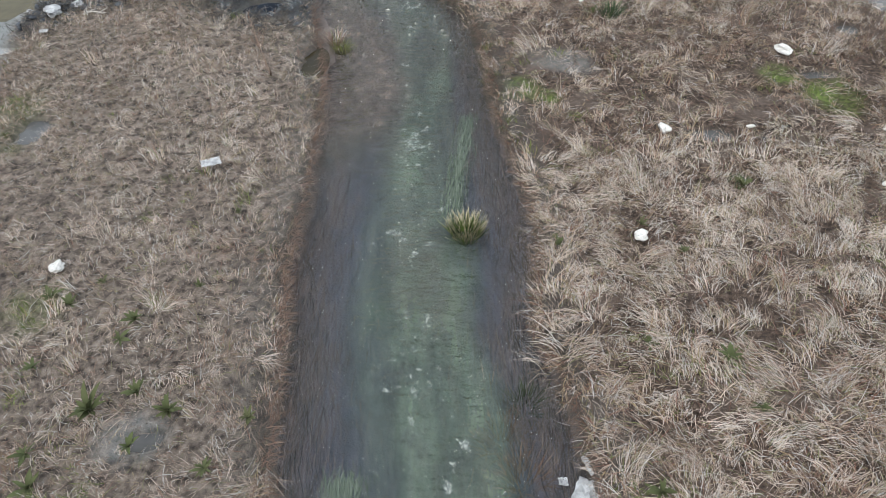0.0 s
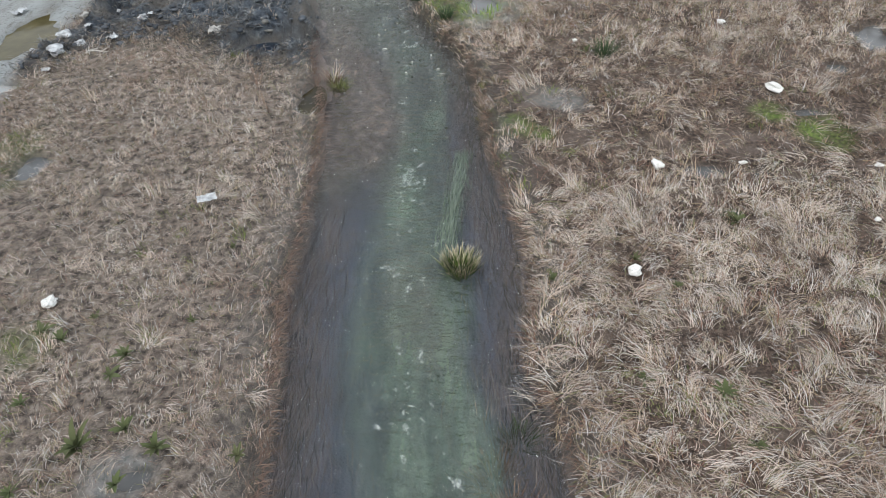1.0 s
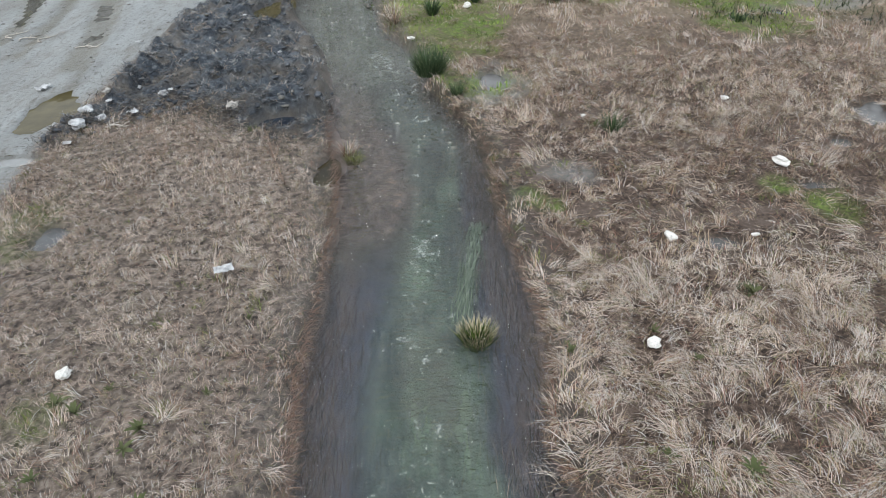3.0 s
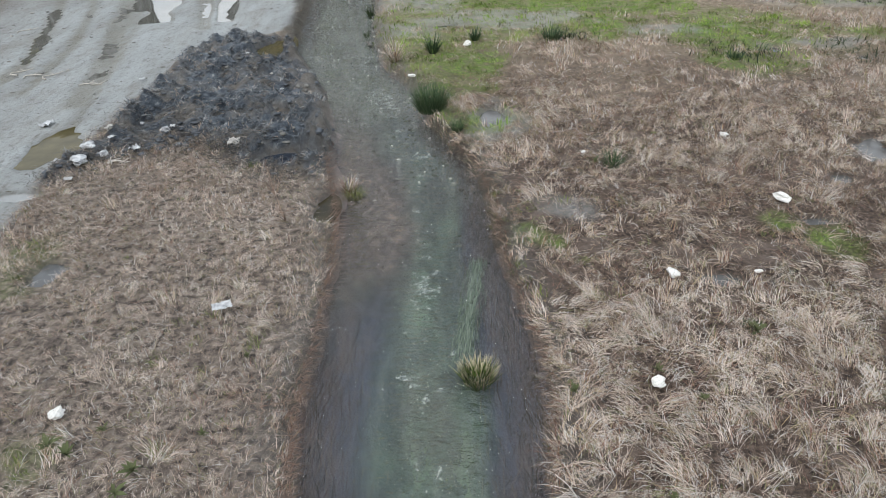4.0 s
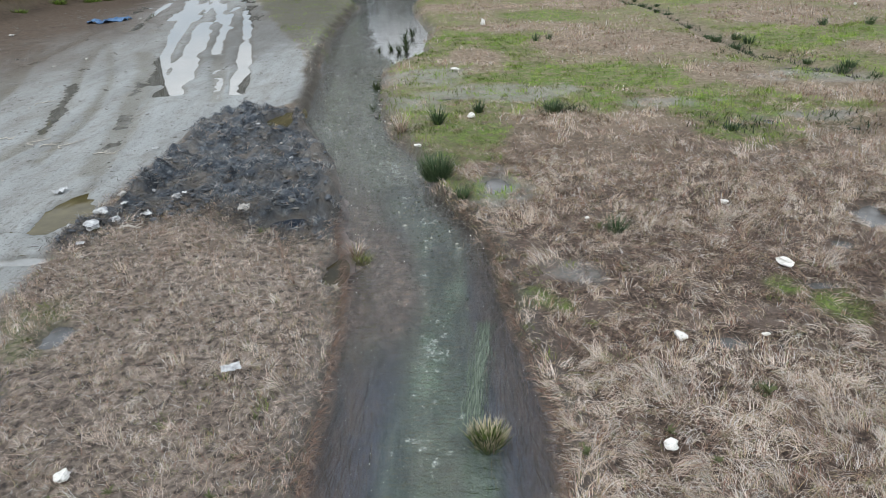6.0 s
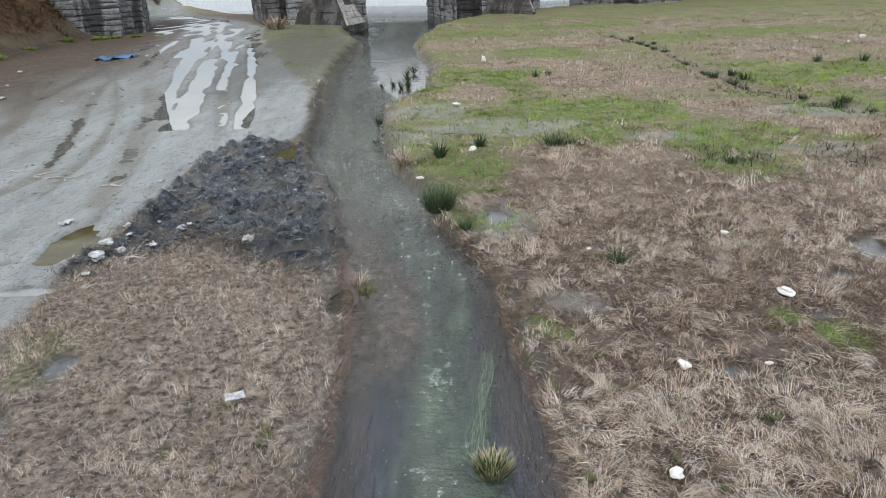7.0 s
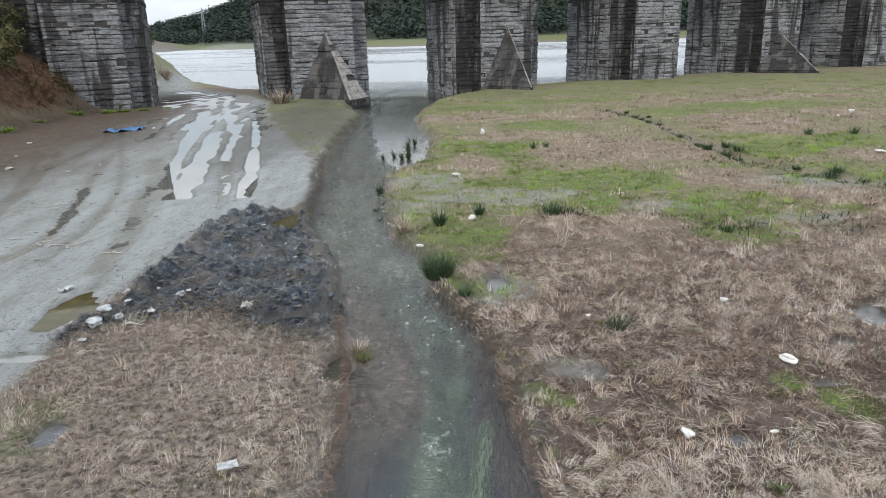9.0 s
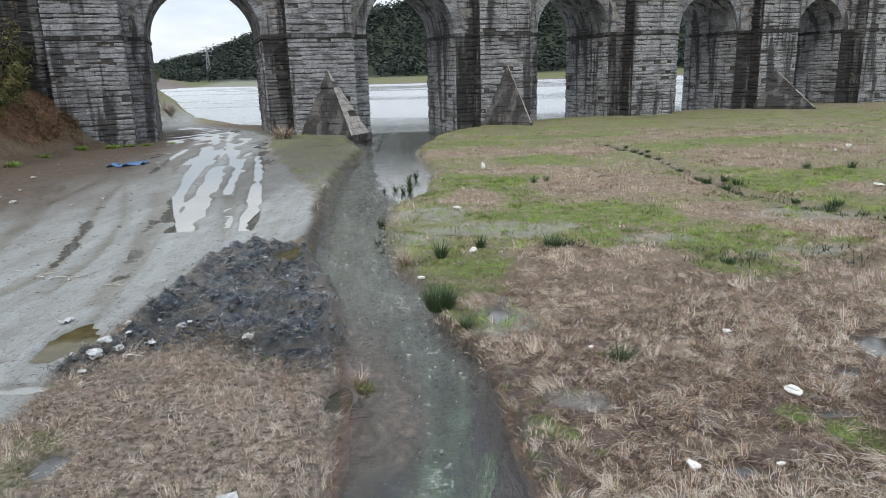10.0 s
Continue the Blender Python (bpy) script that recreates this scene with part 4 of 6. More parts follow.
def make_pier(u0, u1, seed, picked):
    rng = random.Random(seed)
    pier = new("pier")
    pier.parent = aqueduct
    tagged(pier, "stone pier with a projecting buttress")
    a, b = u0 - SIDE_L, u1 + SIDE_R
    part("core", boxes_mesh("pier_core", [(a, b, FACE, BACK, -1.2, SPRING)]), M_CORE, pier)
    for v0, v1 in ((0.0, FACE - 0.003), (BACK + 0.003, BACK + 1.2)):
        part("buttress_core", boxes_mesh("buttress_core", [(u0, u1, v0, v1, -1.2, TOP)]), M_CORE, pier)
    rows = courses(rng, -0.55, SPRING - 0.02) + courses(rng, SPRING + 0.24, TOP)
    low = [r for r in rows if r[0] < SPRING]
    verts, faces = [], []
    front = face_blocks(rng, u1 - u0, rows)
    if picked:
        for x, z, w, h in front:
            sv, sf = stone_shape(rng, w, h, course_proud(z))
            me = bpy.data.meshes.new("stone_block")
            me.from_pydata(sv, [], sf)
            ob = part("stone_block", me, M_STONE, pier)
            ob.location = (u0 + x, 0.0, z)
    else:
        place_blocks(verts, faces, rng, front, pose(u0, 0, 0))
    # left faces: water stain, with the shade of the recess in the colour
    stained, stained_faces = [], []
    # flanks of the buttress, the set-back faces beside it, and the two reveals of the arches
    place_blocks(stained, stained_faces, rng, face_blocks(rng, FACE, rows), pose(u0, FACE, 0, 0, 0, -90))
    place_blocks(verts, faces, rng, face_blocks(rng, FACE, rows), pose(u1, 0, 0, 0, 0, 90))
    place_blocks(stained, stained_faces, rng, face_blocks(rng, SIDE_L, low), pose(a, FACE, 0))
    place_blocks(verts, faces, rng, face_blocks(rng, SIDE_R, low), pose(u1, FACE, 0))
    place_blocks(verts, faces, rng, face_blocks(rng, BACK - FACE, low), pose(a, BACK, 0, 0, 0, -90))
    place_blocks(verts, faces, rng, face_blocks(rng, BACK - FACE, low), pose(b, FACE, 0, 0, 0, 90))
    me = bpy.data.meshes.new("stonework")
    me.from_pydata(verts, [], faces)
    tagged(part("stonework", me, M_STONE, pier), kind="stuff")
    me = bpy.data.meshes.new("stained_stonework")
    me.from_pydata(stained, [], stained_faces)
    tagged(part("stained_stonework", me, M_STAINED_SHADED, pier, "stone blackened by water running down, with recess shade in its colour"), kind="stuff")
    p = 0.10
    # the dark stone paints the course's thin shadow line into its colour
    for band in ((u0 - p, u1 + p, -p, FACE - p - 0.004, SPRING, SPRING + 0.22), (a - p, b + p, FACE - p, BACK + p, SPRING, SPRING + 0.22)):
        part("string_course", boxes_mesh("string_course", [band]), M_STAINED_SHADED, pier, "projecting weathered string course, dark for its shadow line")
    return pier


def make_cutwater(left, nose, right, apex, base_z=0.2, ruin=0.04):
    """A pointed stone spur against the foot of a pier, of courses of blocks that shrink to its tip."""
    rng = random.Random(int(nose[0] * 10))
    verts, faces, pale, pale_faces = [], [], [], []
    foot = -1.0
    plinth = base_z
    n = 11
    ring = [left, nose, right]
    rows = []
    for k in range(n + 1):
        t = k / n
        z = plinth + (apex[2] - plinth) * t
        rows.append([((1 - t) * x + t * apex[0], (1 - t) * y + t * (apex[1] - 0.05), z) for x, y in ring])
    base = [(x, y, foot) for x, y in ring]
    bm = bmesh.new()
    lower = [bm.verts.new(q) for q in base]
    upper = [bm.verts.new(q) for q in rows[0]]
    tip = bm.verts.new((apex[0], apex[1] + 0.1, apex[2]))
    for i in range(2):
        bm.faces.new((lower[i], lower[i + 1], upper[i + 1], upper[i]))
        bm.faces.new((upper[i], upper[i + 1], tip))
    cut = new("cutwater")
    cut.parent = aqueduct
    tagged(cut, "pointed triangular stone cutwater spur")
    part("core", bm, M_SPUR, cut)
    for k in range(n):
        for i in range(2):
            p0, p1 = Vector(rows[k][i]), Vector(rows[k][i + 1])
            q0, q1 = Vector(rows[k + 1][i]), Vector(rows[k + 1][i + 1])
            normal = (p1 - p0).cross(q0 - p0).normalized()
            m = max(1, round((p1 - p0).length / 0.7))
            cuts = [0.0] + [(j + rng.uniform(-0.3, 0.3)) / m for j in range(1, m)] + [1.0]
            for j in range(m):
                if rng.random() < ruin * (0.4 + k / n):
                    continue
                a, b = cuts[j] + (0.002 if j else 0), cuts[j + 1] - 0.003
                out = normal * (0.03 + (0.012 + 0.25 * max(0.0, ruin - 0.04)) * rng.random())
                pts = [p0.lerp(p1, a), p0.lerp(p1, b), q0.lerp(q1, b), q0.lerp(q1, a)]
                pts = [q + Vector([0.03 * (rng.random() - 0.5) for _ in range(3)]) for q in pts]
                pts = [q.lerp(r, 0.02) for q, r in zip(pts, (pts[3], pts[2], pts[1], pts[0]))]
                # blocks of the right facet are pale, those of the left dark brown
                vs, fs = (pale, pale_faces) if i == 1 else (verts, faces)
                h = len(vs)
                vs += [q - normal * 0.03 for q in pts] + [q + out for q in pts]
                fs += [[h + v for v in f] for f in ((4, 5, 6, 7), (0, 1, 5, 4), (1, 2, 6, 5), (2, 3, 7, 6), (3, 0, 4, 7))]
    for i in range(2):
        p0, p1 = Vector(rows[0][i]), Vector(rows[0][i + 1])
        along = p1 - p0
        normal = Vector((along.y, -along.x, 0)).normalized()
        m = max(2, round(along.length / 0.8))
        for row in range(3):
            z0, z1 = plinth - 0.03 - 0.33 * (row + 1), plinth - 0.05 - 0.33 * row
            for j in range(m):
                a, b = j / m + 0.01, (j + 1) / m - 0.01
                out = normal * (0.04 + 0.22 * rng.random())
                pts = [(p0.lerp(p1, a), z0), (p0.lerp(p1, b), z0), (p0.lerp(p1, b), z1), (p0.lerp(p1, a), z1)]
                pts = [Vector((q.x, q.y, z)) for q, z in pts]
                h = len(verts)
                verts += [q - normal * 0.03 for q in pts] + [q + out for q in pts]
                faces += [[h + v for v in f] for f in ((4, 5, 6, 7), (0, 1, 5, 4), (1, 2, 6, 5), (2, 3, 7, 6), (3, 0, 4, 7))]
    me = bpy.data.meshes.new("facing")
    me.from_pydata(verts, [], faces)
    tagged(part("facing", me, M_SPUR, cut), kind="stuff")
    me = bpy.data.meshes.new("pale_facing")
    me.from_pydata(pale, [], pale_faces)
    tagged(part("pale_facing", me, M_PALEFACE, cut, "pale right facet of the spur"), kind="stuff")


def make_arch(a, b, seed):
    """The round arch between two piers and the wall above it."""
    rng = random.Random(seed)
    arch = new("arch")
    arch.parent = aqueduct
    tagged(arch, "round arch with a ring of wedge-shaped stones")
    mid, r, n = (a + b) / 2, (b - a) / 2, 24
    z0 = SPRING + 0.22
    verts, faces = [], []
    for k in range(n + 1):
        w = math.pi * (1 - k / n)
        u, z = mid + r * math.cos(w), z0 + r * math.sin(w)
        verts += [(u, FACE, z), (u, BACK, z), (u, FACE, TOP), (u, BACK, TOP)]
    for k in range(n):
        i, j = 4 * k, 4 * k + 4
        faces += [(i, j, j + 2, i + 2), (j + 1, i + 1, i + 3, j + 3), (i + 1, j + 1, j, i), (i + 2, j + 2, j + 3, i + 3)]
    me = bpy.data.meshes.new("spandrel")
    me.from_pydata(verts, [], faces)
    part("spandrel", me, M_RENDER, arch)
    count = 26
    for k in range(count):
        w0, w1 = math.pi * k / count + 0.004, math.pi * (k + 1) / count - 0.004
        deep, out = 0.62 + 0.05 * rng.random(), 0.05 + 0.03 * rng.random()
        pts = [(mid + q * math.cos(w), v, z0 + q * math.sin(w)) for v in (FACE + 0.5, FACE - out) for q, w in ((r - 0.03, w0), (r + deep, w0), (r + deep, w1), (r - 0.03, w1))]
        me = bpy.data.meshes.new("voussoir")
        me.from_pydata(pts, [], [(4, 7, 6, 5), (0, 4, 5, 1), (1, 5, 6, 2), (2, 6, 7, 3), (3, 7, 4, 0)])
        part("voussoir", me, M_STONE, arch)
    # facing blocks of the wall above, and the lining of the vault
    verts, faces = [], []
    rows = courses(rng, z0 + 0.05, TOP)
    for x, z, w, h in face_blocks(rng, b - a + SIDE_L + SIDE_R, rows):
        x = x - SIDE_R
        near = min(math.hypot(x - r, z - z0), math.hypot(x + w - r, z - z0))
        if near > r + 0.62:
            place_blocks(verts, faces, rng, [(x, z, w, h)], pose(a, FACE, 0))
    for k in range(36):
        w0, w1 = math.pi * k / 36, math.pi * (k + 1) / 36
        v = FACE + 0.55
        while v < BACK - 0.1:
            step_v = min(rng.uniform(0.5, 1.0), BACK - v)
            q, h = r - 0.03 - 0.02 * rng.random(), len(verts)
            for rr in (r, q):
                for vv, ww in ((v + 0.01, w0 + 0.004), (v + step_v - 0.01, w0 + 0.004), (v + step_v - 0.01, w1 - 0.004), (v + 0.01, w1 - 0.004)):
                    verts.append((mid + rr * math.cos(ww), vv, z0 + rr * math.sin(ww)))
            faces += [[h + i for i in f] for f in ((4, 5, 6, 7), (0, 1, 5, 4), (1, 2, 6, 5), (2, 3, 7, 6), (3, 0, 4, 7))]
            v += step_v
    me = bpy.data.meshes.new("stonework")
    me.from_pydata(verts, [], faces)
    tagged(part("stonework", me, M_STONE, arch), kind="stuff")


for k, (u0, u1) in enumerate(PIERS):
    make_pier(u0, u1, 100 + k, k in (0, 1))
    # wall on top of the pier, behind the buttress
    if k + 1 < len(PIERS):
        make_arch(u1 + SIDE_R, PIERS[k + 1][0] - SIDE_L, 300 + k)
    fill = part("upper_wall", boxes_mesh("upper_wall", [(u0 - SIDE_L, u1 + SIDE_R, FACE, BACK, SPRING + 0.225, TOP)]), M_RENDER, aqueduct)
# the abutment that runs into the bank
end = PIERS[0][0] - SIDE_L
part("abutment_wall", boxes_mesh("abutment_wall", [(-36.0, end - 0.003, FACE, BACK, -1.2, TOP)]), M_CORE, aqueduct, "dark stone abutment wall")
rng = random.Random(77)
verts, faces = [], []
place_blocks(verts, faces, rng, face_blocks(rng, 20.9, courses(rng, -0.5, TOP)), pose(-36.0, FACE, 0))
place_blocks(verts, faces, rng, face_blocks(rng, SIDE_L, courses(rng, SPRING + 0.24, TOP)), pose(end, FACE, 0))
me = bpy.data.meshes.new("abutment_stonework")
me.from_pydata(verts, [], faces)
tagged(part("abutment_stonework", me, M_STAINED_SHADED, aqueduct), kind="stuff")
make_cutwater((0.3, 0.0), (3.05, -3.0), (4.6, -1.3), (2.35, 0.0, 4.05), 0.0)
make_cutwater((13.25, 0.0), (15.4, -3.4), (17.0, 0.0), (15.2, 0.0, 4.05))
make_cutwater((37.6, 0.0), (40.2, -3.6), (42.0, 0.0), (39.6, 0.0, 3.1), 0.2, 0.22)
part("coping", boxes_mesh("coping", [(-36.0, PIERS[-1][1] + 1.5, -0.2, BACK + 1.4, TOP, TOP + 0.35)]), M_RENDER, aqueduct, "flat stone coping")


# ---- grass and other blades ----
def blades(name, x, y, z, heading, length, width, lift, droop, tone, segments=3, curl=0.0, sweep=0.0):
    """Curved tapering blades, one for each root; heading, lift and droop in radians."""
    n = len(x)
    k = np.arange(segments + 1)
    elev = lift[:, None] - droop[:, None] * (k[None, :segments] + 0.5) / segments
    bent = heading[:, None] + (sweep + np.random.normal(0, curl, n))[:, None] * (k[None, :segments] + 0.5) / segments
    unit = (length / segments)[:, None]
    run_x = np.concatenate([np.zeros((n, 1)), np.cumsum(np.cos(elev) * np.cos(bent), 1)], 1) * unit
    run_y = np.concatenate([np.zeros((n, 1)), np.cumsum(np.cos(elev) * np.sin(bent), 1)], 1) * unit
    rise = np.concatenate([np.zeros((n, 1)), np.cumsum(np.sin(elev), 1)], 1) * (length / segments)[:, None]
    rise = np.maximum(rise, 0.004 * k[None, :])
    px, py, pz = x[:, None] + run_x, y[:, None] + run_y, z[:, None] + rise
    twist = np.random.rand(n) * 1.2 - 0.6
    sx, sy, sz = -np.sin(heading) * np.cos(twist), np.cos(heading) * np.cos(twist), np.sin(twist)
    wide = width[:, None] * (1 - 0.75 * (k[None, :segments] / segments) ** 1.5) / 2
    a = np.stack([px[:, :segments] + sx[:, None] * wide, py[:, :segments] + sy[:, None] * wide, pz[:, :segments] + sz[:, None] * wide], 2)
    b = np.stack([px[:, :segments] - sx[:, None] * wide, py[:, :segments] - sy[:, None] * wide, pz[:, :segments] - sz[:, None] * wide], 2)
    tip = np.stack([px[:, -1], py[:, -1], pz[:, -1]], 1)[:, None, :]
    per = 2 * segments + 1
    verts = np.concatenate([np.stack([a, b], 2).reshape(n, 2 * segments, 3), tip], 1).reshape(-1, 3)
    one, sizes = [], []
    for s in range(segments - 1):
        one += [2 * s, 2 * s + 1, 2 * s + 3, 2 * s + 2]
        sizes.append(4)
    one += [2 * segments - 2, 2 * segments - 1, 2 * segments]
    sizes.append(3)
    loops = (np.arange(n)[:, None] * per + np.array(one)[None, :]).ravel()
    return quick_mesh(name, verts, np.tile(sizes, n), loops, {"tone": np.repeat(tone, per), "along": np.tile(np.append(np.repeat(k[:segments], 2), segments) / segments, n)})


def meadow_free(x, y):
    """1 where grass can grow: off the water, the track, the black mud and the hollows."""
    left, right = stream_sides(x, y)
    wet = step(-0.02, 0.1, np.minimum(left, right))
    return (1 - wet) * (1 - road_mask(x, y)) * (1 - tar_mask(x, y)) * (1 - 0.9 * hollow_mask(x, y)) * (1 - 0.5 * muddy_mask(x, y)) * step(0.2, 0.5, to_line(x, y, DITCH)[0])


def inside_aqueduct(x, y):
    c, s = math.cos(radians(19.2)), math.sin(radians(19.2))
    u, v = (x + 9.4) * c + (y - 45) * s, -(x + 9.4) * s + (y - 45) * c
    hit = np.zeros(len(x), bool)
    for a, b in PIERS:
        hit |= (u > a - 1.5) & (u < b + 1.3) & (v > -0.1) & (v < 7)
    return hit


def scatter(rng, x0, x1, y0, y1, count):
    return rng.uniform(x0, x1, count), rng.uniform(y0, y1, count)


def tussocks(name, material, label, area, count, per, weight, size, width, lift, droop, spread, seed, segments=3, tones=(0.15, 0.85), turn=(0.0, math.tau), wild=0.7, bare=0.12, lock=0.5, curl=0.6):
    """Clumps of blades, each with its own lean, size and tone, thinned by a weight over the plan."""
    rng = np.random.default_rng(seed)
    cx, cy = scatter(rng, *area, count)
    keep = rng.random(count) < weight(cx, cy)
    cx, cy = cx[keep], cy[keep]
    m = len(cx)
    lean = turn[0] + (turn[1] - turn[0]) * (0.5 + 0.9 * fbm(cx, cy, 0.6, seed, 3)) + rng.normal(0, wild, m)
    scale = size[0] + (size[1] - size[0]) * rng.random(m) ** 1.4 * (0.75 + 0.5 * value_noise(cx, cy, 0.8, seed + 5))
    tone = np.clip(tones[0] + (tones[1] - tones[0]) * (0.55 * rng.random(m) + 0.45 * value_noise(cx, cy, 0.4, seed + 9)), 0, 1)
    up = lift[0] + (lift[1] - lift[0]) * rng.random(m)
    fall, sweep = rng.uniform(*droop, m), rng.normal(0, 0.35, m)
    num = np.maximum(3, (per * (0.5 + rng.random(m))).astype(int))
    i = np.repeat(np.arange(m), num)
    n = len(i)
    r, w = spread * np.sqrt(rng.random(n)) * (scale[i] / size[1] + 0.4), rng.random(n) * math.tau
    x, y = cx[i] + r * np.cos(w), cy[i] + r * np.sin(w)
    ok = meadow_free(x, y) > bare
    i, x, y = i[ok], x[ok], y[ok]
    n = len(i)
    me = blades(name, x, y, ground_height(x, y) - 0.01, lean[i] + rng.normal(0, lock, n), scale[i] * rng.uniform(0.55, 1.15, n), rng.uniform(*width, n),
                np.clip(up[i] + rng.normal(0, 0.22, n), 0.05, 1.5), np.clip(fall[i] + rng.normal(0, 0.25, n), 0.0, 2.2), np.clip(tone[i] + rng.normal(0, 0.10, n), 0, 1), segments, curl, sweep[i])
    return thing(name, me, material, label, "grass", kind="stuff")


def dry_weight(x, y):
    thin = (1 - 0.93 * verge_mask(x, y)) * 0.84 + 0.16 * step(-0.5, 0.05, fbm(x, y, 0.8, 111, 3))
    return meadow_free(x, y) * (1 - 0.85 * green_amount(x, y)) * thin


def dry_close(x, y):
    return dry_weight(x, y) * step(0.9, 0.2, np.abs(x - 0.2) - 1.6 - 0.78 * y)


def west(x, y):
    return dry_close(x, y) * (x < np.interp(y, STREAM_Y, STREAM_L))


def east(x, y):
    return dry_close(x, y) * (x > np.interp(y, STREAM_Y, STREAM_R))


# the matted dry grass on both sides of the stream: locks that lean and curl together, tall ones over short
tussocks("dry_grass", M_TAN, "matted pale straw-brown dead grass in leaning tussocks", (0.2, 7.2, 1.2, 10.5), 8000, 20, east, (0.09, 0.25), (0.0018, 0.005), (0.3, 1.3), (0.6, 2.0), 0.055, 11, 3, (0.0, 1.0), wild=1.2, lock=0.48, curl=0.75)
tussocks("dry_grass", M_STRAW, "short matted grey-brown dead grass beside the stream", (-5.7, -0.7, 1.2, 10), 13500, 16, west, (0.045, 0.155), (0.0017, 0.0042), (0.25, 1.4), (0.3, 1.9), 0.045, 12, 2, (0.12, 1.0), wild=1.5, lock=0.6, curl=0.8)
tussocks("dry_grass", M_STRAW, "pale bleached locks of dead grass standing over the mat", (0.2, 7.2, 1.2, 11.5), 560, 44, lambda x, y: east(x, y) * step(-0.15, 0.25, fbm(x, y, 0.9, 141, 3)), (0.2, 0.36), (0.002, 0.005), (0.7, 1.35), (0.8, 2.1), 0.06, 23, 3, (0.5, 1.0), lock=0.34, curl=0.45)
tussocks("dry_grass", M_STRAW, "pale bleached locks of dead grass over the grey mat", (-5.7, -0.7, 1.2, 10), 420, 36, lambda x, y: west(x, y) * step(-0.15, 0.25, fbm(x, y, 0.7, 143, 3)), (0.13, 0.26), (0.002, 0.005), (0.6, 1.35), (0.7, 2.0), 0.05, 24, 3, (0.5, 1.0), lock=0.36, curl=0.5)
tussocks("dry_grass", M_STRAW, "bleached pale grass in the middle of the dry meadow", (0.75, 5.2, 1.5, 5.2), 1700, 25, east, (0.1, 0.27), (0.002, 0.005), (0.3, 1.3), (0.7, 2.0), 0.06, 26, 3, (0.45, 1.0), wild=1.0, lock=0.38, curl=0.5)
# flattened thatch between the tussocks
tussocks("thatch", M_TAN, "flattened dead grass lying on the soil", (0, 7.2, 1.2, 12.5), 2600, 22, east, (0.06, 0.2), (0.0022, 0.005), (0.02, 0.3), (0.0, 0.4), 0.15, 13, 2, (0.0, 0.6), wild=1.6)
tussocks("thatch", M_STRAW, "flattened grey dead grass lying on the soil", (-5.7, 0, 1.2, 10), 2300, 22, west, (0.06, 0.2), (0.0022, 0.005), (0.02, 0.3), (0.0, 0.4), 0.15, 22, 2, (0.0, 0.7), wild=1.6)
# coarser grass round about, behind the near ground
tussocks("dry_grass", M_STRAW, "dead straw grass along the stream", (-9, 10, -5, 9.5), 3000, 13, lambda x, y: dry_weight(x, y) - dry_close(x, y) * (y > 1.2), (0.14, 0.34), (0.006, 0.012), (0.3, 1.25), (0.6, 1.8), 0.13, 21, 2, (0.1, 0.95))
# russet stems
tussocks("russet_grass", M_REDGRASS, "thin russet stems among dead grass", (-5.7, 7.2, 1.2, 12), 1900, 14, lambda x, y: dry_close(x, y) * step(-0.1, 0.3, fbm(x, y, 1.4, 117, 3)), (0.12, 0.28), (0.003, 0.006), (0.4, 1.2), (0.4, 1.4), 0.10, 14, 3)
# farther dry grass
tussocks("dry_grass", M_TAN, "dead straw grass farther along the meadow", (-1.5, 13, 8.2, 15), 4200, 26, dry_weight, (0.08, 0.23), (0.003, 0.008), (0.5, 1.3), (0.6, 1.8), 0.11, 15, 2, (0.12, 0.95), lock=0.3, curl=0.4)
tussocks("dry_grass", M_TAN, "patches of dead straw grass in green meadow", (-4, 26, 13, 42), 9000, 17, lambda x, y: dry_weight(x, y) * step(0.75, 0.3, green_amount(x, y)) * ~inside_aqueduct(x, y) * step(1.1, 0.9, x / (0.75 * y + 0.01)), (0.08, 0.24), (0.006, 0.016), (0.6, 1.4), (0.3, 1.4), 0.25, 16, 2, (0.35, 0.72))
# trampled grass coated in black mud
for k, (num, tones) in enumerate(((1500, (0.0, 0.9)), (380, (0.7, 1.0)))):
    black = np.random.default_rng(400 + k)
    cx, cy = scatter(black, -5.2, -1.2, 7.9, 15.3, num)
    keep = (tar_mask(cx, cy) > 0.5) & (hollow_mask(cx, cy) < 0.2) & (fbm(cx, cy, 0.8, 411, 3) > -0.25)
    cx, cy = cx[keep], cy[keep]
    i = np.repeat(np.arange(len(cx)), 22)
    n = len(i)
    lean = math.tau * value_noise(cx, cy, 0.35, 7) + black.normal(0, 0.8, len(cx))
    x, y = cx[i] + black.normal(0, 0.045, n), cy[i] + black.normal(0, 0.045, n)
    tone = tones[0] + (tones[1] - tones[0]) * (0.6 * value_noise(cx, cy, 0.4, 9) + 0.4 * black.random(len(cx)))
    thing("blackened_grass", blades("blackened_grass", x, y, ground_height(x, y) - 0.01, lean[i] + black.normal(0, 0.7, n), black.uniform(0.05, 0.17, n), black.uniform(0.006, 0.013, n),
          black.uniform(0.2, 1.2, n), black.uniform(0.5, 2.0, n), np.clip(tone[i] + black.normal(0, 0.15, n), 0, 1), 2, 0.7), M_BLACKGRASS, "trampled grass matted with black mud", "grass", kind="stuff")
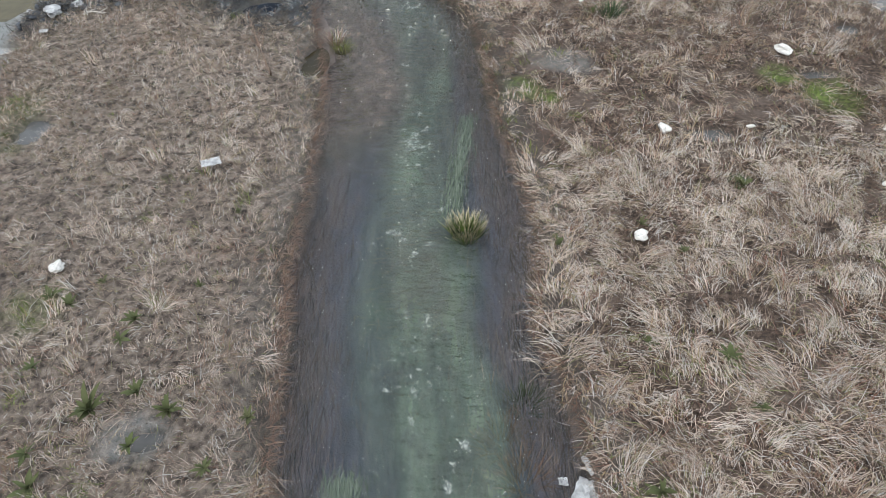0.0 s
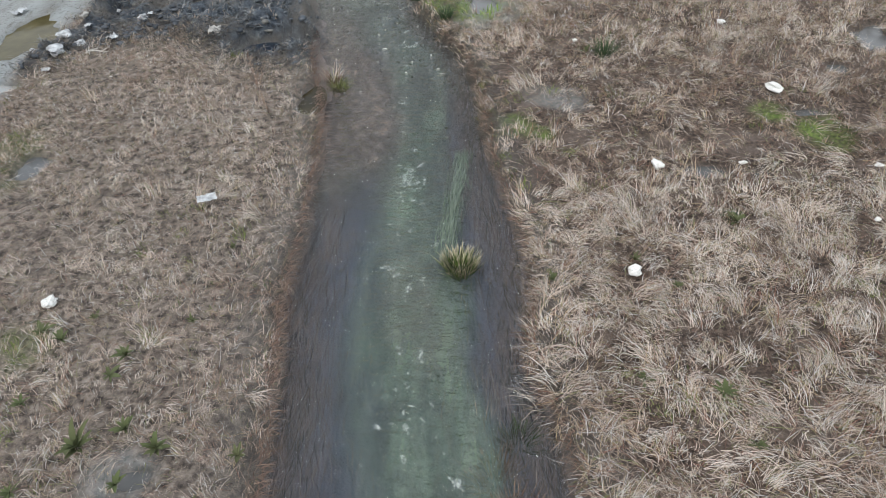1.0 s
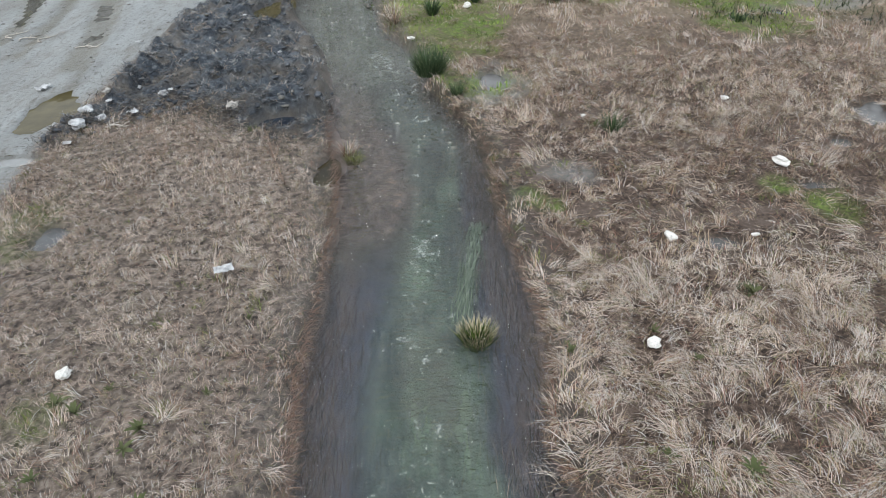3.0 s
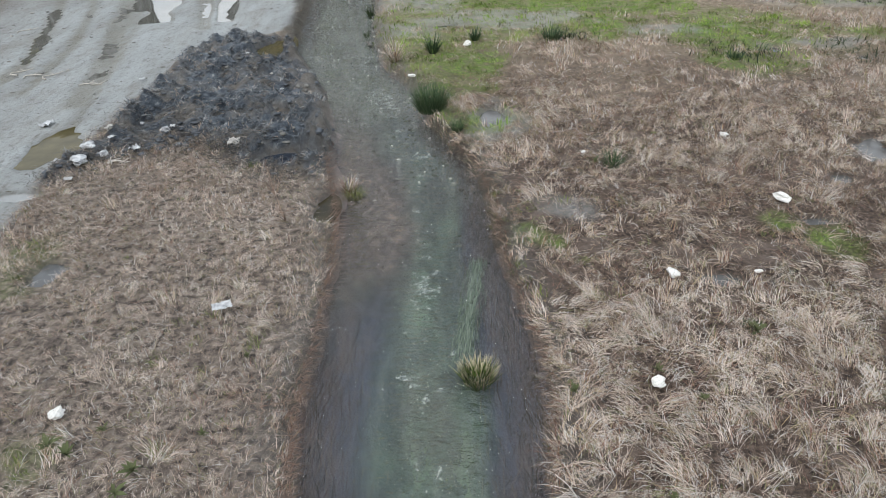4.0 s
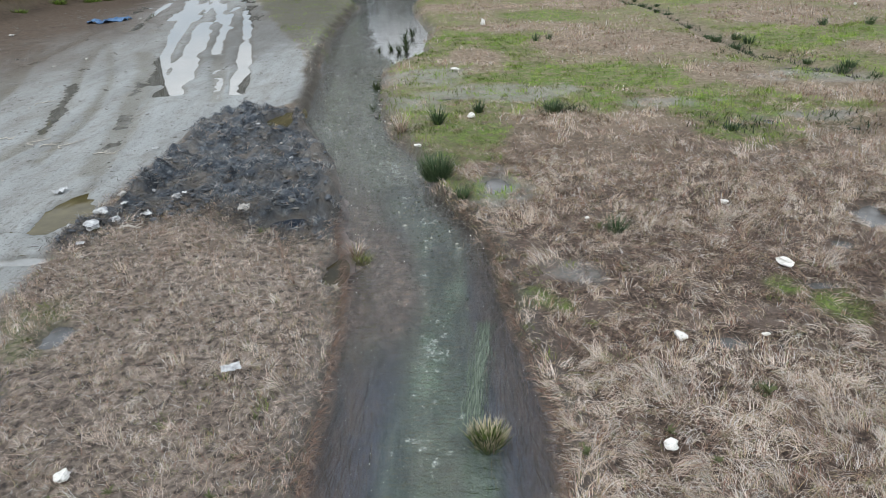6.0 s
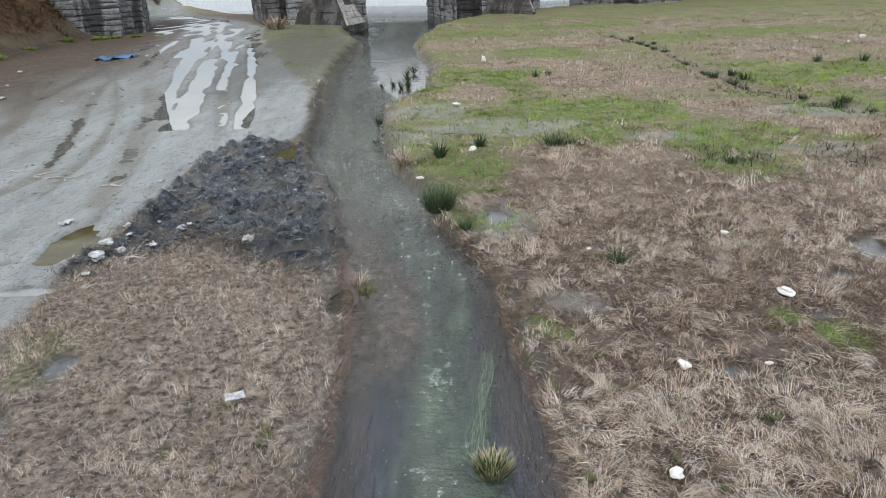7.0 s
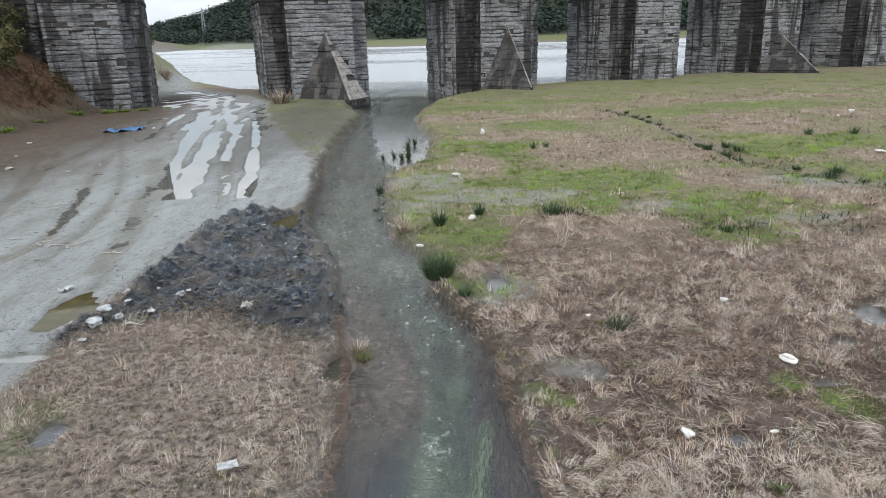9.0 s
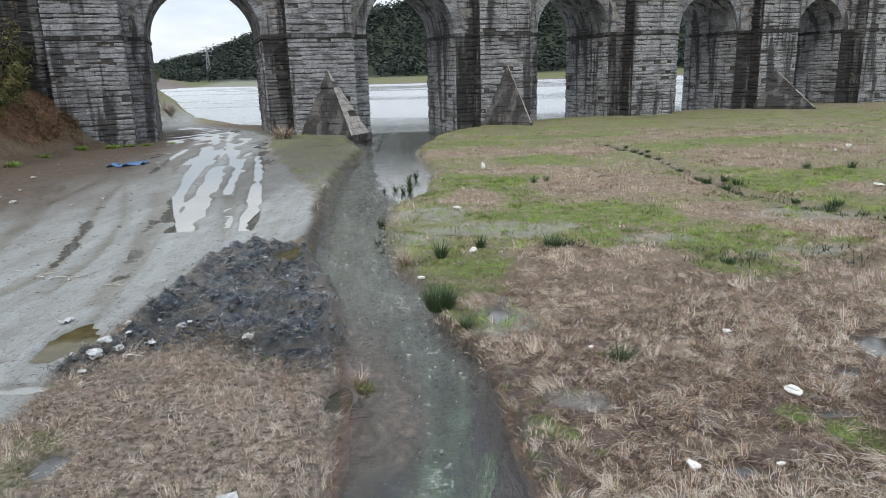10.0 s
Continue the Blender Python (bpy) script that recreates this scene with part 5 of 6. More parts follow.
# fresh green grass
tussocks("green_grass", M_GREEN, "short fresh green meadow grass", (-4, 14, 8.5, 24), 9000, 15, lambda x, y: meadow_free(x, y) * step(0.15, 0.6, green_amount(x, y)), (0.05, 0.17), (0.006, 0.013), (0.6, 1.45), (0.2, 1.0), 0.13, 17, 2, (0.05, 1.0))
tussocks("green_grass", M_GREEN, "yellow-green meadow grass below the aqueduct", (-10, 42, 22, 56), 11000, 12, lambda x, y: meadow_free(x, y) * (0.25 + 0.75 * green_amount(x, y)) * ~inside_aqueduct(x, y), (0.06, 0.16), (0.008, 0.022), (0.6, 1.4), (0.2, 0.9), 0.3, 18, 2, (0.2, 0.95))
tussocks("green_grass", M_OLIVEGRASS, "small olive-green weeds in wet spots", (-5.6, 6.8, 1.3, 9.5), 4600, 16, lambda x, y: meadow_free(x, y) * np.maximum(green_amount(x, y) > 0.3, (0.35 + 0.5 * step(4.8, 3.6, y)) * step(0.02, 0.35, fbm(x, y, 0.7, 119, 3))), (0.04, 0.11), (0.004, 0.009), (0.6, 1.4), (0.2, 1.1), 0.06, 19, 2, (0.0, 0.75))
# the russet bank beside the track
tussocks("russet_grass", M_REDGRASS, "russet and dry grass on the earth bank", (-36, -18.6, 22, 62), 2800, 10, lambda x, y: (0.12 + 0.8 * step(1.2, 2.8, bank_rise(x, y) + 1.2 * fbm(x, y, 1.6, 121, 3))) * (bank_rise(x, y) > 0.25) * ~inside_aqueduct(x, y), (0.2, 0.6), (0.012, 0.03), (0.3, 1.3), (0.4, 1.6), 0.3, 20, 3, bare=-1.0)
tussocks("bank_brush", M_BRUSH, "long olive-brown dead grass hanging down the earth bank", (-36, -19.5, 20, 46), 2600, 20, lambda x, y: step(0.6, 1.6, bank_rise(x, y) + 1.2 * fbm(x, y, 2.0, 123, 3)) * ~inside_aqueduct(x, y) * step(-0.35, 0.1, fbm(x, y, 2.6, 125, 3)), (0.4, 1.1), (0.02, 0.05), (0.5, 1.4), (1.0, 2.3), 0.3, 25, 3, (0.0, 1.0), turn=(-1.2, 0.4), bare=-1.0)


def fringe():
    """Weed combed by the current along both edges of the stream, and the soft banks' overhanging stems."""
    rng = np.random.default_rng(31)
    y = 1.2 + 7.3 * rng.random(5600) ** 1.25
    side = rng.random(len(y)) < 0.5 * step(5.8, 4.6, y)
    inset = np.abs(rng.normal(0, 0.20, len(y)))
    x = np.where(side, np.interp(y, STREAM_Y, STREAM_L) + inset, np.interp(y, STREAM_Y, STREAM_R) - inset * 1.05)
    n = len(x)
    me = blades("water_weed", x, y, np.full(n, WATER_LEVEL - 0.055) + 0.052 * rng.random(n) ** 1.3, np.full(n, -math.pi / 2) + rng.normal(0, 0.16, n), rng.uniform(0.10, 0.34, n), rng.uniform(0.003, 0.007, n),
                rng.uniform(0.0, 0.09, n), rng.uniform(0, 0.1, n), np.clip(rng.normal(0.5, 0.27, n), 0, 1), 3, 0.35)
    thing("water_weed", me, M_WEED, "brown weed combed along the stream's edges by the current", "water weed", kind="stuff")
    y = rng.uniform(1.2, 9.0, 3800)
    side = rng.random(len(y)) < 0.55
    x = np.where(side, np.interp(y, STREAM_Y, STREAM_L) - np.abs(rng.normal(0, 0.05, len(y))), np.interp(y, STREAM_Y, STREAM_R) + np.abs(rng.normal(0, 0.07, len(y))))
    n = len(x)
    me = blades("bank_grass", x, y, np.full(n, -0.06) + 0.05 * rng.random(n), np.where(side, 0.0, math.pi) + rng.normal(0, 0.9, n), rng.uniform(0.06, 0.2, n), rng.uniform(0.002, 0.005, n),
                rng.uniform(0.1, 1.0, n), rng.uniform(0.5, 1.6, n), np.clip(rng.normal(0.25, 0.2, n), 0, 1), 3)
    thing("bank_grass", me, M_REDGRASS, "russet dead stems hanging over the stream's bank", "grass", kind="stuff")
    n = 800
    t = rng.random(n)
    x, y = 0.23 + 0.20 * t + rng.normal(0, 0.05, n), 4.75 + 1.5 * t
    me = blades("algae_streak", x, y, np.full(n, WATER_LEVEL - 0.012) + 0.016 * rng.random(n), np.full(n, -math.pi / 2 - 0.12) + rng.normal(0, 0.08, n), rng.uniform(0.1, 0.3, n), rng.uniform(0.003, 0.007, n),
                rng.uniform(0, 0.03, n), rng.uniform(0, 0.03, n), rng.random(n), 2)
    thing("algae_streak", me, M_ALGAE, "pale green streak of filament algae in the stream", "algae", kind="stuff")
    n = 240
    me = blades("algae_tuft", -0.5 + rng.normal(0, 0.07, n), 2.2 + rng.normal(0, 0.05, n), np.full(n, WATER_LEVEL - 0.01) + 0.014 * rng.random(n), rng.normal(-math.pi / 2, 0.3, n), rng.uniform(0.06, 0.2, n), rng.uniform(0.003, 0.007, n),
                rng.uniform(0, 0.05, n), rng.uniform(0, 0.05, n), rng.random(n), 2)
    thing("algae_tuft", me, M_ALGAE, "pale green algae tuft drifting in the stream", "algae", kind="stuff")


fringe()


# ---- rush tufts and weeds, each a thing ----
def tuft(name, x, y, radius, height, count, material, label, category, group="", seed=0, lean=(1.0, 1.55), droop=(0.0, 0.6), width=0.007, z=None):
    rng = np.random.default_rng(500 + seed)
    n = count
    r, w = radius * 0.45 * np.sqrt(rng.random(n)), rng.random(n) * math.tau
    rx, ry = r * np.cos(w), r * np.sin(w)
    base = float(ground_height(np.array([x]), np.array([y]))[0]) - 0.02 if z is None else z
    me = blades(name, rx, ry, np.zeros(n), w + rng.normal(0, 0.5, n), height * rng.uniform(0.5, 1.1, n), np.full(n, width) * rng.uniform(0.7, 1.4, n),
                rng.uniform(*lean, n) - 0.35 * r / max(radius, 0.01), rng.uniform(*droop, n), np.clip(rng.normal(0.5, 0.25, n), 0, 1), 4)
    return thing(name, me, material, label, category, group, at=pose(x, y, base))


tuft("rush_clump", 0.33, 4.40, 0.25, 0.21, 420, M_YELLOWRUSH, "green rush clump with bleached tips standing in the stream", "rush", seed=1, lean=(1.0, 1.5), width=0.011, z=-0.2, droop=(0.0, 0.2))
DARK = "dark green rush tuft at the wet meadow's edge"
for k, (x, y, r, h, n) in enumerate([(2.2, 7.95, 0.16, 0.30, 150), (-0.08, 10.2, 0.42, 0.46, 700), (0.3, 9.25, 0.13, 0.26, 130), (-0.05, 13.1, 0.15, 0.42, 150), (0.8, 13.9, 0.12, 0.32, 110),
                                     (2.3, 13.75, 0.3, 0.32, 200), (3.08, 22.3, 0.14, 0.36, 60), (3.5, 22.4, 0.1, 0.32, 50), (12.8, 23.6, 0.2, 0.34, 80), (14.2, 23.3, 0.22, 0.36, 90), (9.1, 21.5, 0.35, 0.26, 110), (5.3, 12.2, 0.25, 0.18, 110), (10.2, 17.2, 0.35, 0.26, 120), (2.64, 4.7, 0.14, 0.14, 70)]):
    tuft("rush_tuft", x, y, r, h, n, M_RUSH, DARK, "rush", "rush tufts", 10 + k, width=0.008 if y < 12 else 0.014)
def ditch_sedge():
    """Dark sedge that fills the ditch and the wet spots of the meadow."""
    rng = np.random.default_rng(411)
    t = rng.random(1000) * (len(DITCH) - 1)
    x = np.interp(t, range(len(DITCH)), [p[0] for p in DITCH]) + rng.normal(0, 0.13, len(t))
    y = np.interp(t, range(len(DITCH)), [p[1] for p in DITCH]) + rng.normal(0, 0.2, len(t))
    for px, py, a, b in ((8.7, 19.8, 0.6, 0.7), (9.0, 18.8, 0.8, 0.6), (9.6, 16.6, 0.7, 0.5), (5.5, 12.5, 0.4, 0.4), (7.5, 12.5, 0.4, 0.5), (2.6, 14.0, 0.3, 0.25)):
        x, y = np.append(x, px + a * rng.normal(0, 0.8, 150)), np.append(y, py + b * rng.normal(0, 0.8, 150))
    n = len(x)
    me = blades("ditch_sedge", x, y, ground_height(x, y), rng.random(n) * math.tau, rng.uniform(0.06, 0.2, n), rng.uniform(0.010, 0.024, n), rng.uniform(0.6, 1.4, n), rng.uniform(0.2, 1.2, n), np.clip(rng.normal(0.4, 0.25, n), 0, 1), 2)
    thing("ditch_sedge", me, M_SEDGE, "dark green sedge along the ditch in the meadow", "sedge", kind="stuff")


ditch_sedge()
for k in range(24):
    t = (k + 0.2 + 0.6 * random.Random(k + 50).random()) / 24 * (len(DITCH) - 1)
    (ax, ay), (bx, by) = DITCH[int(t)], DITCH[int(t) + 1]
    f, side, grow = t - int(t), random.Random(k).uniform(-0.45, 0.45), random.Random(k + 90).uniform(0.35, 1.0)
    tuft("rush_tuft", ax + f * (bx - ax) + side, ay + f * (by - ay), 0.35 * grow, 0.28 * grow, 90, M_RUSH, "dark green rush tuft along the meadow ditch", "rush", "rush tufts", 80 + k, width=0.02)
for k, (x, y, r, h, n) in enumerate([(-1.56, 17.1, 0.14, 0.5, 110), (-1.25, 22.4, 0.12, 0.5, 70), (-1.05, 22.6, 0.1, 0.6, 70), (-1.55, 22.9, 0.1, 0.45, 60), (-1.1, 23.9, 0.1, 0.6, 60), (-1.2, 25.2, 0.1, 0.5, 50), (-0.95, 25.6, 0.1, 0.5, 50), (-1.9, 22.6, 0.08, 0.35, 40), (-1.5, 15.2, 0.08, 0.3, 40), (-0.75, 16.9, 0.1, 0.35, 60), (-0.55, 19.0, 0.14, 0.3, 50)]):
    tuft("reed_tuft", x, y, r * 0.7, h * 0.75, n // 2, M_SEDGE, "dark reeds standing in the shallow pool", "reed", "reeds in the pool", 40 + k, width=0.02, z=-0.24, droop=(0.0, 0.25))
for k, (x, y, r, h, n, m) in enumerate([(-1.10, 7.85, 0.16, 0.26, 160, M_STRAW), (-1.02, 7.7, 0.15, 0.2, 150, M_OLIVEGRASS), (0.5, 2.5, 0.3, 0.24, 200, M_REDGRASS), (0.6, 2.2, 0.25, 0.28, 130, M_REDGRASS), (-0.75, 12.7, 0.2, 0.5, 170, M_STRAW), (-1.93, 7.5, 0.05, 0.4, 10, M_REDGRASS), (-1.69, 6.85, 0.05, 0.45, 10, M_REDGRASS), (0.66, 2.72, 0.13, 0.24, 90, M_SEDGE), (-9.6, 42.3, 0.9, 1.0, 420, M_STRAW),
                                        (-26.0, 66.0, 1.3, 1.6, 420, M_STRAW), (4.7, 6.9, 0.05, 0.5, 10, M_REDGRASS), (4.9, 7.8, 0.05, 0.5, 8, M_REDGRASS)]):
    tuft("grass_clump", x, y, r, h, n, m, "tall dead grass clump beside the water", "grass clump", "grass clumps", 60 + k, width=0.007 if y < 20 else 0.03, droop=(0.1, 1.2))


for k, (x, y, r, h) in enumerate([(-18.9, 39.7, 0.9, 0.3), (-18.2, 40.2, 0.5, 0.22), (-17.3, 40.6, 0.7, 0.2), (-20.1, 38.4, 0.7, 0.35), (-19.8, 31.2, 1.0, 0.3), (-19.5, 29.0, 0.7, 0.35), (-20.3, 34.8, 0.8, 0.3), (-16.5, 42.2, 0.5, 0.15), (-20.9, 27.2, 1.0, 0.4)]):
    tuft("weed_clump", x, y, r, h, 260, M_GREEN, "fresh green weeds at the foot of the bank", "weed", "weeds along the bank", 120 + k, lean=(0.5, 1.4), width=0.03)


def leaf_shape():
    """One broad ribbed leaf, 1 long, curving up and over."""
    verts, faces = [], []
    for s in range(5):
        t = s / 4
        q = 0.13 * math.sin(math.pi * min(0.97, 0.12 + 0.88 * t))
        for e in (-1, 0, 1):
            verts.append((t * (1 - 0.12 * t), e * q, 0.42 * t - 0.34 * t * t + 0.03 * abs(e)))
    for s in range(4):
        for e in range(2):
            a = 3 * s + e
            faces.append((a, a + 1, a + 4, a + 3))
    me = bpy.data.meshes.new("leaf")
    me.from_pydata(verts, [], faces)
    a = me.attributes.new("tone", "FLOAT", "POINT")
    a.data.foreach_set("value", np.linspace(0.0, 0.4, len(verts)).astype(np.float32))
    me.materials.append(M_LEAFWEED)
    return smooth(me)


LEAF = leaf_shape()


def leafy_weed(x, y, size, seed):
    """A low rosette of broad leaves."""
    rng = random.Random(seed)
    z = float(ground_height(np.array([x]), np.array([y]))[0])
    root = tagged(new("leafy_weed"), "low leafy green weed among dead grass", "weed", "weeds in the grass")
    root.matrix_world = pose(x, y, z + 0.03, 0, 0, rng.random() * 360)
    for k in range(12):
        leaf = part("leaf", LEAF, M_LEAFWEED, root)
        ln = size * rng.uniform(0.4, 1.0)
        leaf.matrix_basis = pose(0, 0, 0.01 * k * size, rng.uniform(-20, 20), -rng.uniform(0, 55), k * 137.5) @ Matrix.Diagonal((ln, ln * rng.uniform(0.7, 1.2), ln, 1))


for k, (x, y, s) in enumerate([(-2.08, 3.38, 0.14), (-2.13, 2.62, 0.24), (-1.87, 2.76, 0.13), (-2.78, 3.62, 0.13), (-1.62, 2.6, 0.16), (-1.8, 2.36, 0.12), (-2.42, 2.33, 0.14), (-1.1, 2.54, 0.13), (-2.6, 3.53, 0.12), (-1.69, 3.7, 0.08), (-2.44, 3.76, 0.08), (-2.65, 2.98, 0.1), (-2.13, 3.2, 0.12), (-1.3, 2.2, 0.1), (-2.3, 2.1, 0.15), (1.51, 3.0, 0.11), (2.0, 2.88, 0.12), (1.72, 4.2, 0.10), (2.66, 4.62, 0.16), (1.97, 3.88, 0.08), (1.33, 1.96, 0.15), (1.04, 4.0, 0.13), (2.07, 2.47, 0.1), (-1.55, 4.5, 0.08), (2.0, 8.0, 0.14)]):
    leafy_weed(x, y, s, 700 + k)


# ---- litter ----
def crumpled(name, x, y, w, d, h, material, label, category, group="", seed=0, lift=0.03, sheetlike=False):
    """A crumpled lump or sheet of plastic."""
    bm = bmesh.new()
    if sheetlike:
        bmesh.ops.create_grid(bm, x_segments=9, y_segments=7, size=0.5)
        for v in bm.verts:
            q = Vector((v.co.x * 5 + seed * 3.1, v.co.y * 5, seed))
            v.co.z = 0.35 * noise.noise(q) + 0.25 * abs(noise.noise(q * 2.3))
            v.co.x += 0.10 * noise.noise(q * 0.8 + Vector((9, 0, 0)))
            v.co.y += 0.14 * noise.noise(q * 0.8 + Vector((0, 9, 0)))
        bmesh.ops.solidify(bm, geom=bm.faces[:], thickness=0.03)
    else:
        bmesh.ops.create_icosphere(bm, subdivisions=3, radius=0.5)
        for v in bm.verts:
            q = v.co * 3.2 + Vector((seed * 7.3, seed * 1.7, 0))
            v.co *= 1 + 0.55 * noise.noise(q * 0.7) - 0.42 * abs(noise.noise(q * 1.8))
            v.co.z *= 0.75
    me = bpy.data.meshes.new(name)
    bm.to_mesh(me)
    bm.free()
    z = float(ground_height(np.array([x]), np.array([y]))[0])
    m = pose(x, y, max(z, WATER_LEVEL) + lift, 0, 0, seed * 67) @ Matrix.Diagonal((w, d, h, 1))
    return thing(name, me, material, label, category, group, at=m)


G = "litter on the meadow"
crumpled("paper_sheet", -1.92, 5.13, 0.17, 0.12, 0.07, M_GREYBAG, "pale crumpled sheet lying on dead grass", "litter", G, 3, 0.10, True)
for k, (x, y, w, d, h) in enumerate([(-2.85, 3.92, 0.09, 0.13, 0.10), (1.69, 4.06, 0.11, 0.11, 0.11), (2.23, 5.52, 0.17, 0.09, 0.10), (3.03, 5.5, 0.09, 0.04, 0.05), (4.27, 5.4, 0.05, 0.09, 0.05), (3.87, 8.74, 0.13, 0.08, 0.08), (0.62, 13.43, 0.16, 0.12, 0.14),
                                     (-0.4, 11.62, 0.08, 0.15, 0.07), (0.43, 18.0, 0.26, 0.14, 0.08), (1.63, 26.1, 0.16, 0.16, 0.42), (12.8, 19.6, 0.36, 0.16, 0.1), (17.6, 29.3, 0.22, 0.2, 0.25), (16.3, 28.0, 0.15, 0.12, 0.15), (3.85, 4.6, 0.05, 0.05, 0.05), (1.9, 8.3, 0.06, 0.04, 0.05)]):
    crumpled("white_litter", x, y, w, d, h, M_WHITE, "small white scrap of plastic lying on the grass", "litter", G, 5 + k, 0.05 if y < 9 else 0.08)
crumpled("plastic_bag", 3.86, 6.9, 0.22, 0.11, 0.12, M_WHITE, "slumped off-white plastic bag on the grass", "bag", G, 26, 0.08)
for k, (x, y, w, d) in enumerate([(1.0, 2.24, 0.13, 0.05), (0.83, 2.15, 0.06, 0.05), (0.95, 2.06, 0.22, 0.14)]):
    crumpled("foam_board_piece", x, y, w, d, 0.045, M_GREYBAG, "broken whitish board floating at the stream's edge", "litter", G, 50 + k, 0.015, True)
G2 = "rubbish round the black mud"
crumpled("plastic_sheet", -4.72, 8.5, 0.36, 0.22, 0.16, M_GREYBAG, "bunched white plastic sheet on black mud", "litter", G2, 61, 0.08)
crumpled("plastic_sheet", -4.76, 8.92, 0.22, 0.17, 0.13, M_GREYBAG, "torn white plastic on black mud", "litter", G2, 62, 0.08)
crumpled("plastic_sheet", -5.92, 10.05, 0.2, 0.14, 0.12, M_GREYBAG, "grey plastic scrap lying on wet mud", "litter", G2, 63, 0.04, True)
crumpled("plastic_sheet", -5.95, 8.62, 0.3, 0.1, 0.03, M_WHITE, "flat white plastic strip on wet mud", "litter", G2, 64, 0.01, True)
for k, (x, y, s) in enumerate([(-4.6, 7.95, 0.1), (-4.7, 9.5, 0.14), (-4.14, 8.93, 0.14), (-3.82, 9.32, 0.13), (-2.77, 8.95, 0.19), (-4.5, 8.75, 0.14), (-4.6, 9.3, 0.1), (-3.2, 11.6, 0.08), (-3.4, 12.6, 0.07), (-4.4, 9.9, 0.08), (-4.1, 10.4, 0.09), (-2.4, 10.6, 0.06), (-3.7, 9.3, 0.08), (-2.9, 12.1, 0.07), (-5.2, 12.1, 0.1), (-5.0, 8.5, 0.1)]):
    crumpled("plastic_scrap", x, y, s, s * 0.8, s * 0.8, (M_GREYBAG, M_PALESTONE, M_GREYBAG)[k % 3], "pale scrap of rubbish on the black mud", "litter", G2, 70 + k, 0.05, k % 2 == 0)
for k, (x, y, s) in enumerate([(-7.2, 10.7, 0.08), (-13.7, 21.5, 0.42), (-11.4, 20.7, 0.2), (-11.0, 21.9, 0.22), (-6.9, 12.9, 0.09), (-8.2, 14.6, 0.12), (-9.4, 15.6, 0.14), (-12.9, 19.2, 0.2), (-15.2, 24.4, 0.2), (-14.8, 22.6, 0.25), (-16.5, 27.5, 0.3), (-5.6, 13.1, 0.07), (-10.1, 17.9, 0.16), (-13.0, 31.3, 0.3), (-7.9, 9.6, 0.07), (-6.6, 10.9, 0.06), (-5.7, 11.4, 0.06), (-8.9, 12.2, 0.08)]):
    crumpled("pale_stone", x, y, s * 0.7, s * 0.5, s * 0.4, M_PALESTONE, "pale stone half sunk in wet mud", "stone", "stones on the track", 90 + k, s * 0.08)


def tarpaulin():
    me = sheet("blue_tarp", spaced((-0.8, 0.8, 0.05, 0.05)), spaced((-0.3, 0.3, 0.05, 0.05)), lambda x, y: 0.26 * np.abs(fbm(x, y, 0.32, 201, 3)) + 0.02)
    co = np.empty(len(me.vertices) * 3, np.float32)
    me.vertices.foreach_get("co", co)
    co = co.reshape(-1, 3)
    co[:, 1] *= 1 + 1.3 * fbm(co[:, 0], co[:, 0] * 0, 0.4, 203, 3)
    co[:, 0] += 0.3 * fbm(co[:, 1], co[:, 0] * 0 + 9, 0.25, 207, 3)
    co[:, 1] += 0.2 * fbm(co[:, 0], co[:, 0] * 0 + 5, 0.8, 205, 2)
    me.vertices.foreach_set("co", co.ravel())
    ob = thing("tarpaulin", me, M_BLUE, "crumpled blue tarpaulin lying on the mud track", "tarpaulin", at=pose(-14.15, 30.9, 0.0, 0, 0, 50))
    ob.modifiers.new("thick", "SOLIDIFY").thickness = 0.02


tarpaulin()


def stick(x, y, length, turn, bend, seed):
    rng = random.Random(seed)
    cu = bpy.data.curves.new("stick", "CURVE")
    cu.dimensions, cu.bevel_depth, cu.bevel_resolution = "3D", 0.012, 1
    sp = cu.splines.new("POLY")
    sp.points.add(5)
    for k in range(6):
        t = k / 5
        sp.points[k].co = (length * (t - 0.5), 2.2 * bend * math.sin(t * 5) + 0.04 * rng.random(), 0.015 * rng.random(), 1)
        sp.points[k].radius = 1.2 - 0.7 * t
    side = cu.splines.new("POLY")
    side.points.add(2)
    for k in range(3):
        side.points[k].co = (length * 0.1 + 0.06 * k, 0.05 * k, 0.012 * k, 1)
        side.points[k].radius = 0.8 - 0.2 * k
    z = float(ground_height(np.array([x]), np.array([y]))[0])
    ob = new("stick", cu)
    cu.materials.append(M_STICK)
    ob.matrix_world = pose(x, y, z + 0.012, 0, 0, turn)
    tagged(ob, "bleached bent stick lying on wet mud", "stick", "sticks on the track")


for k, (x, y, ln, turn, bend) in enumerate([(-7.72, 12.85, 0.42, 100, 0.08), (-7.42, 12.6, 0.3, 60, 0.05), (-7.02, 12.55, 0.45, 95, 0.06), (-6.2, 12.1, 0.28, 35, 0.02), (-8.5, 13.1, 0.3, 10, 0.03), (-9.3, 16.1, 0.5, 70, 0.05), (-6.0, 12.05, 0.2, 20, 0.01), (-8.2, 11.2, 0.3, 170, 0.02), (-4.4, 8.6, 0.35, -30, 0.03), (-4.2, 8.5, 0.3, 10, 0.02), (16.2, 35.6, 1.1, 0, 0.2), (16.6, 35.9, 0.9, 60, 0.2)]):
    stick(x, y, ln, turn, bend, 900 + k)


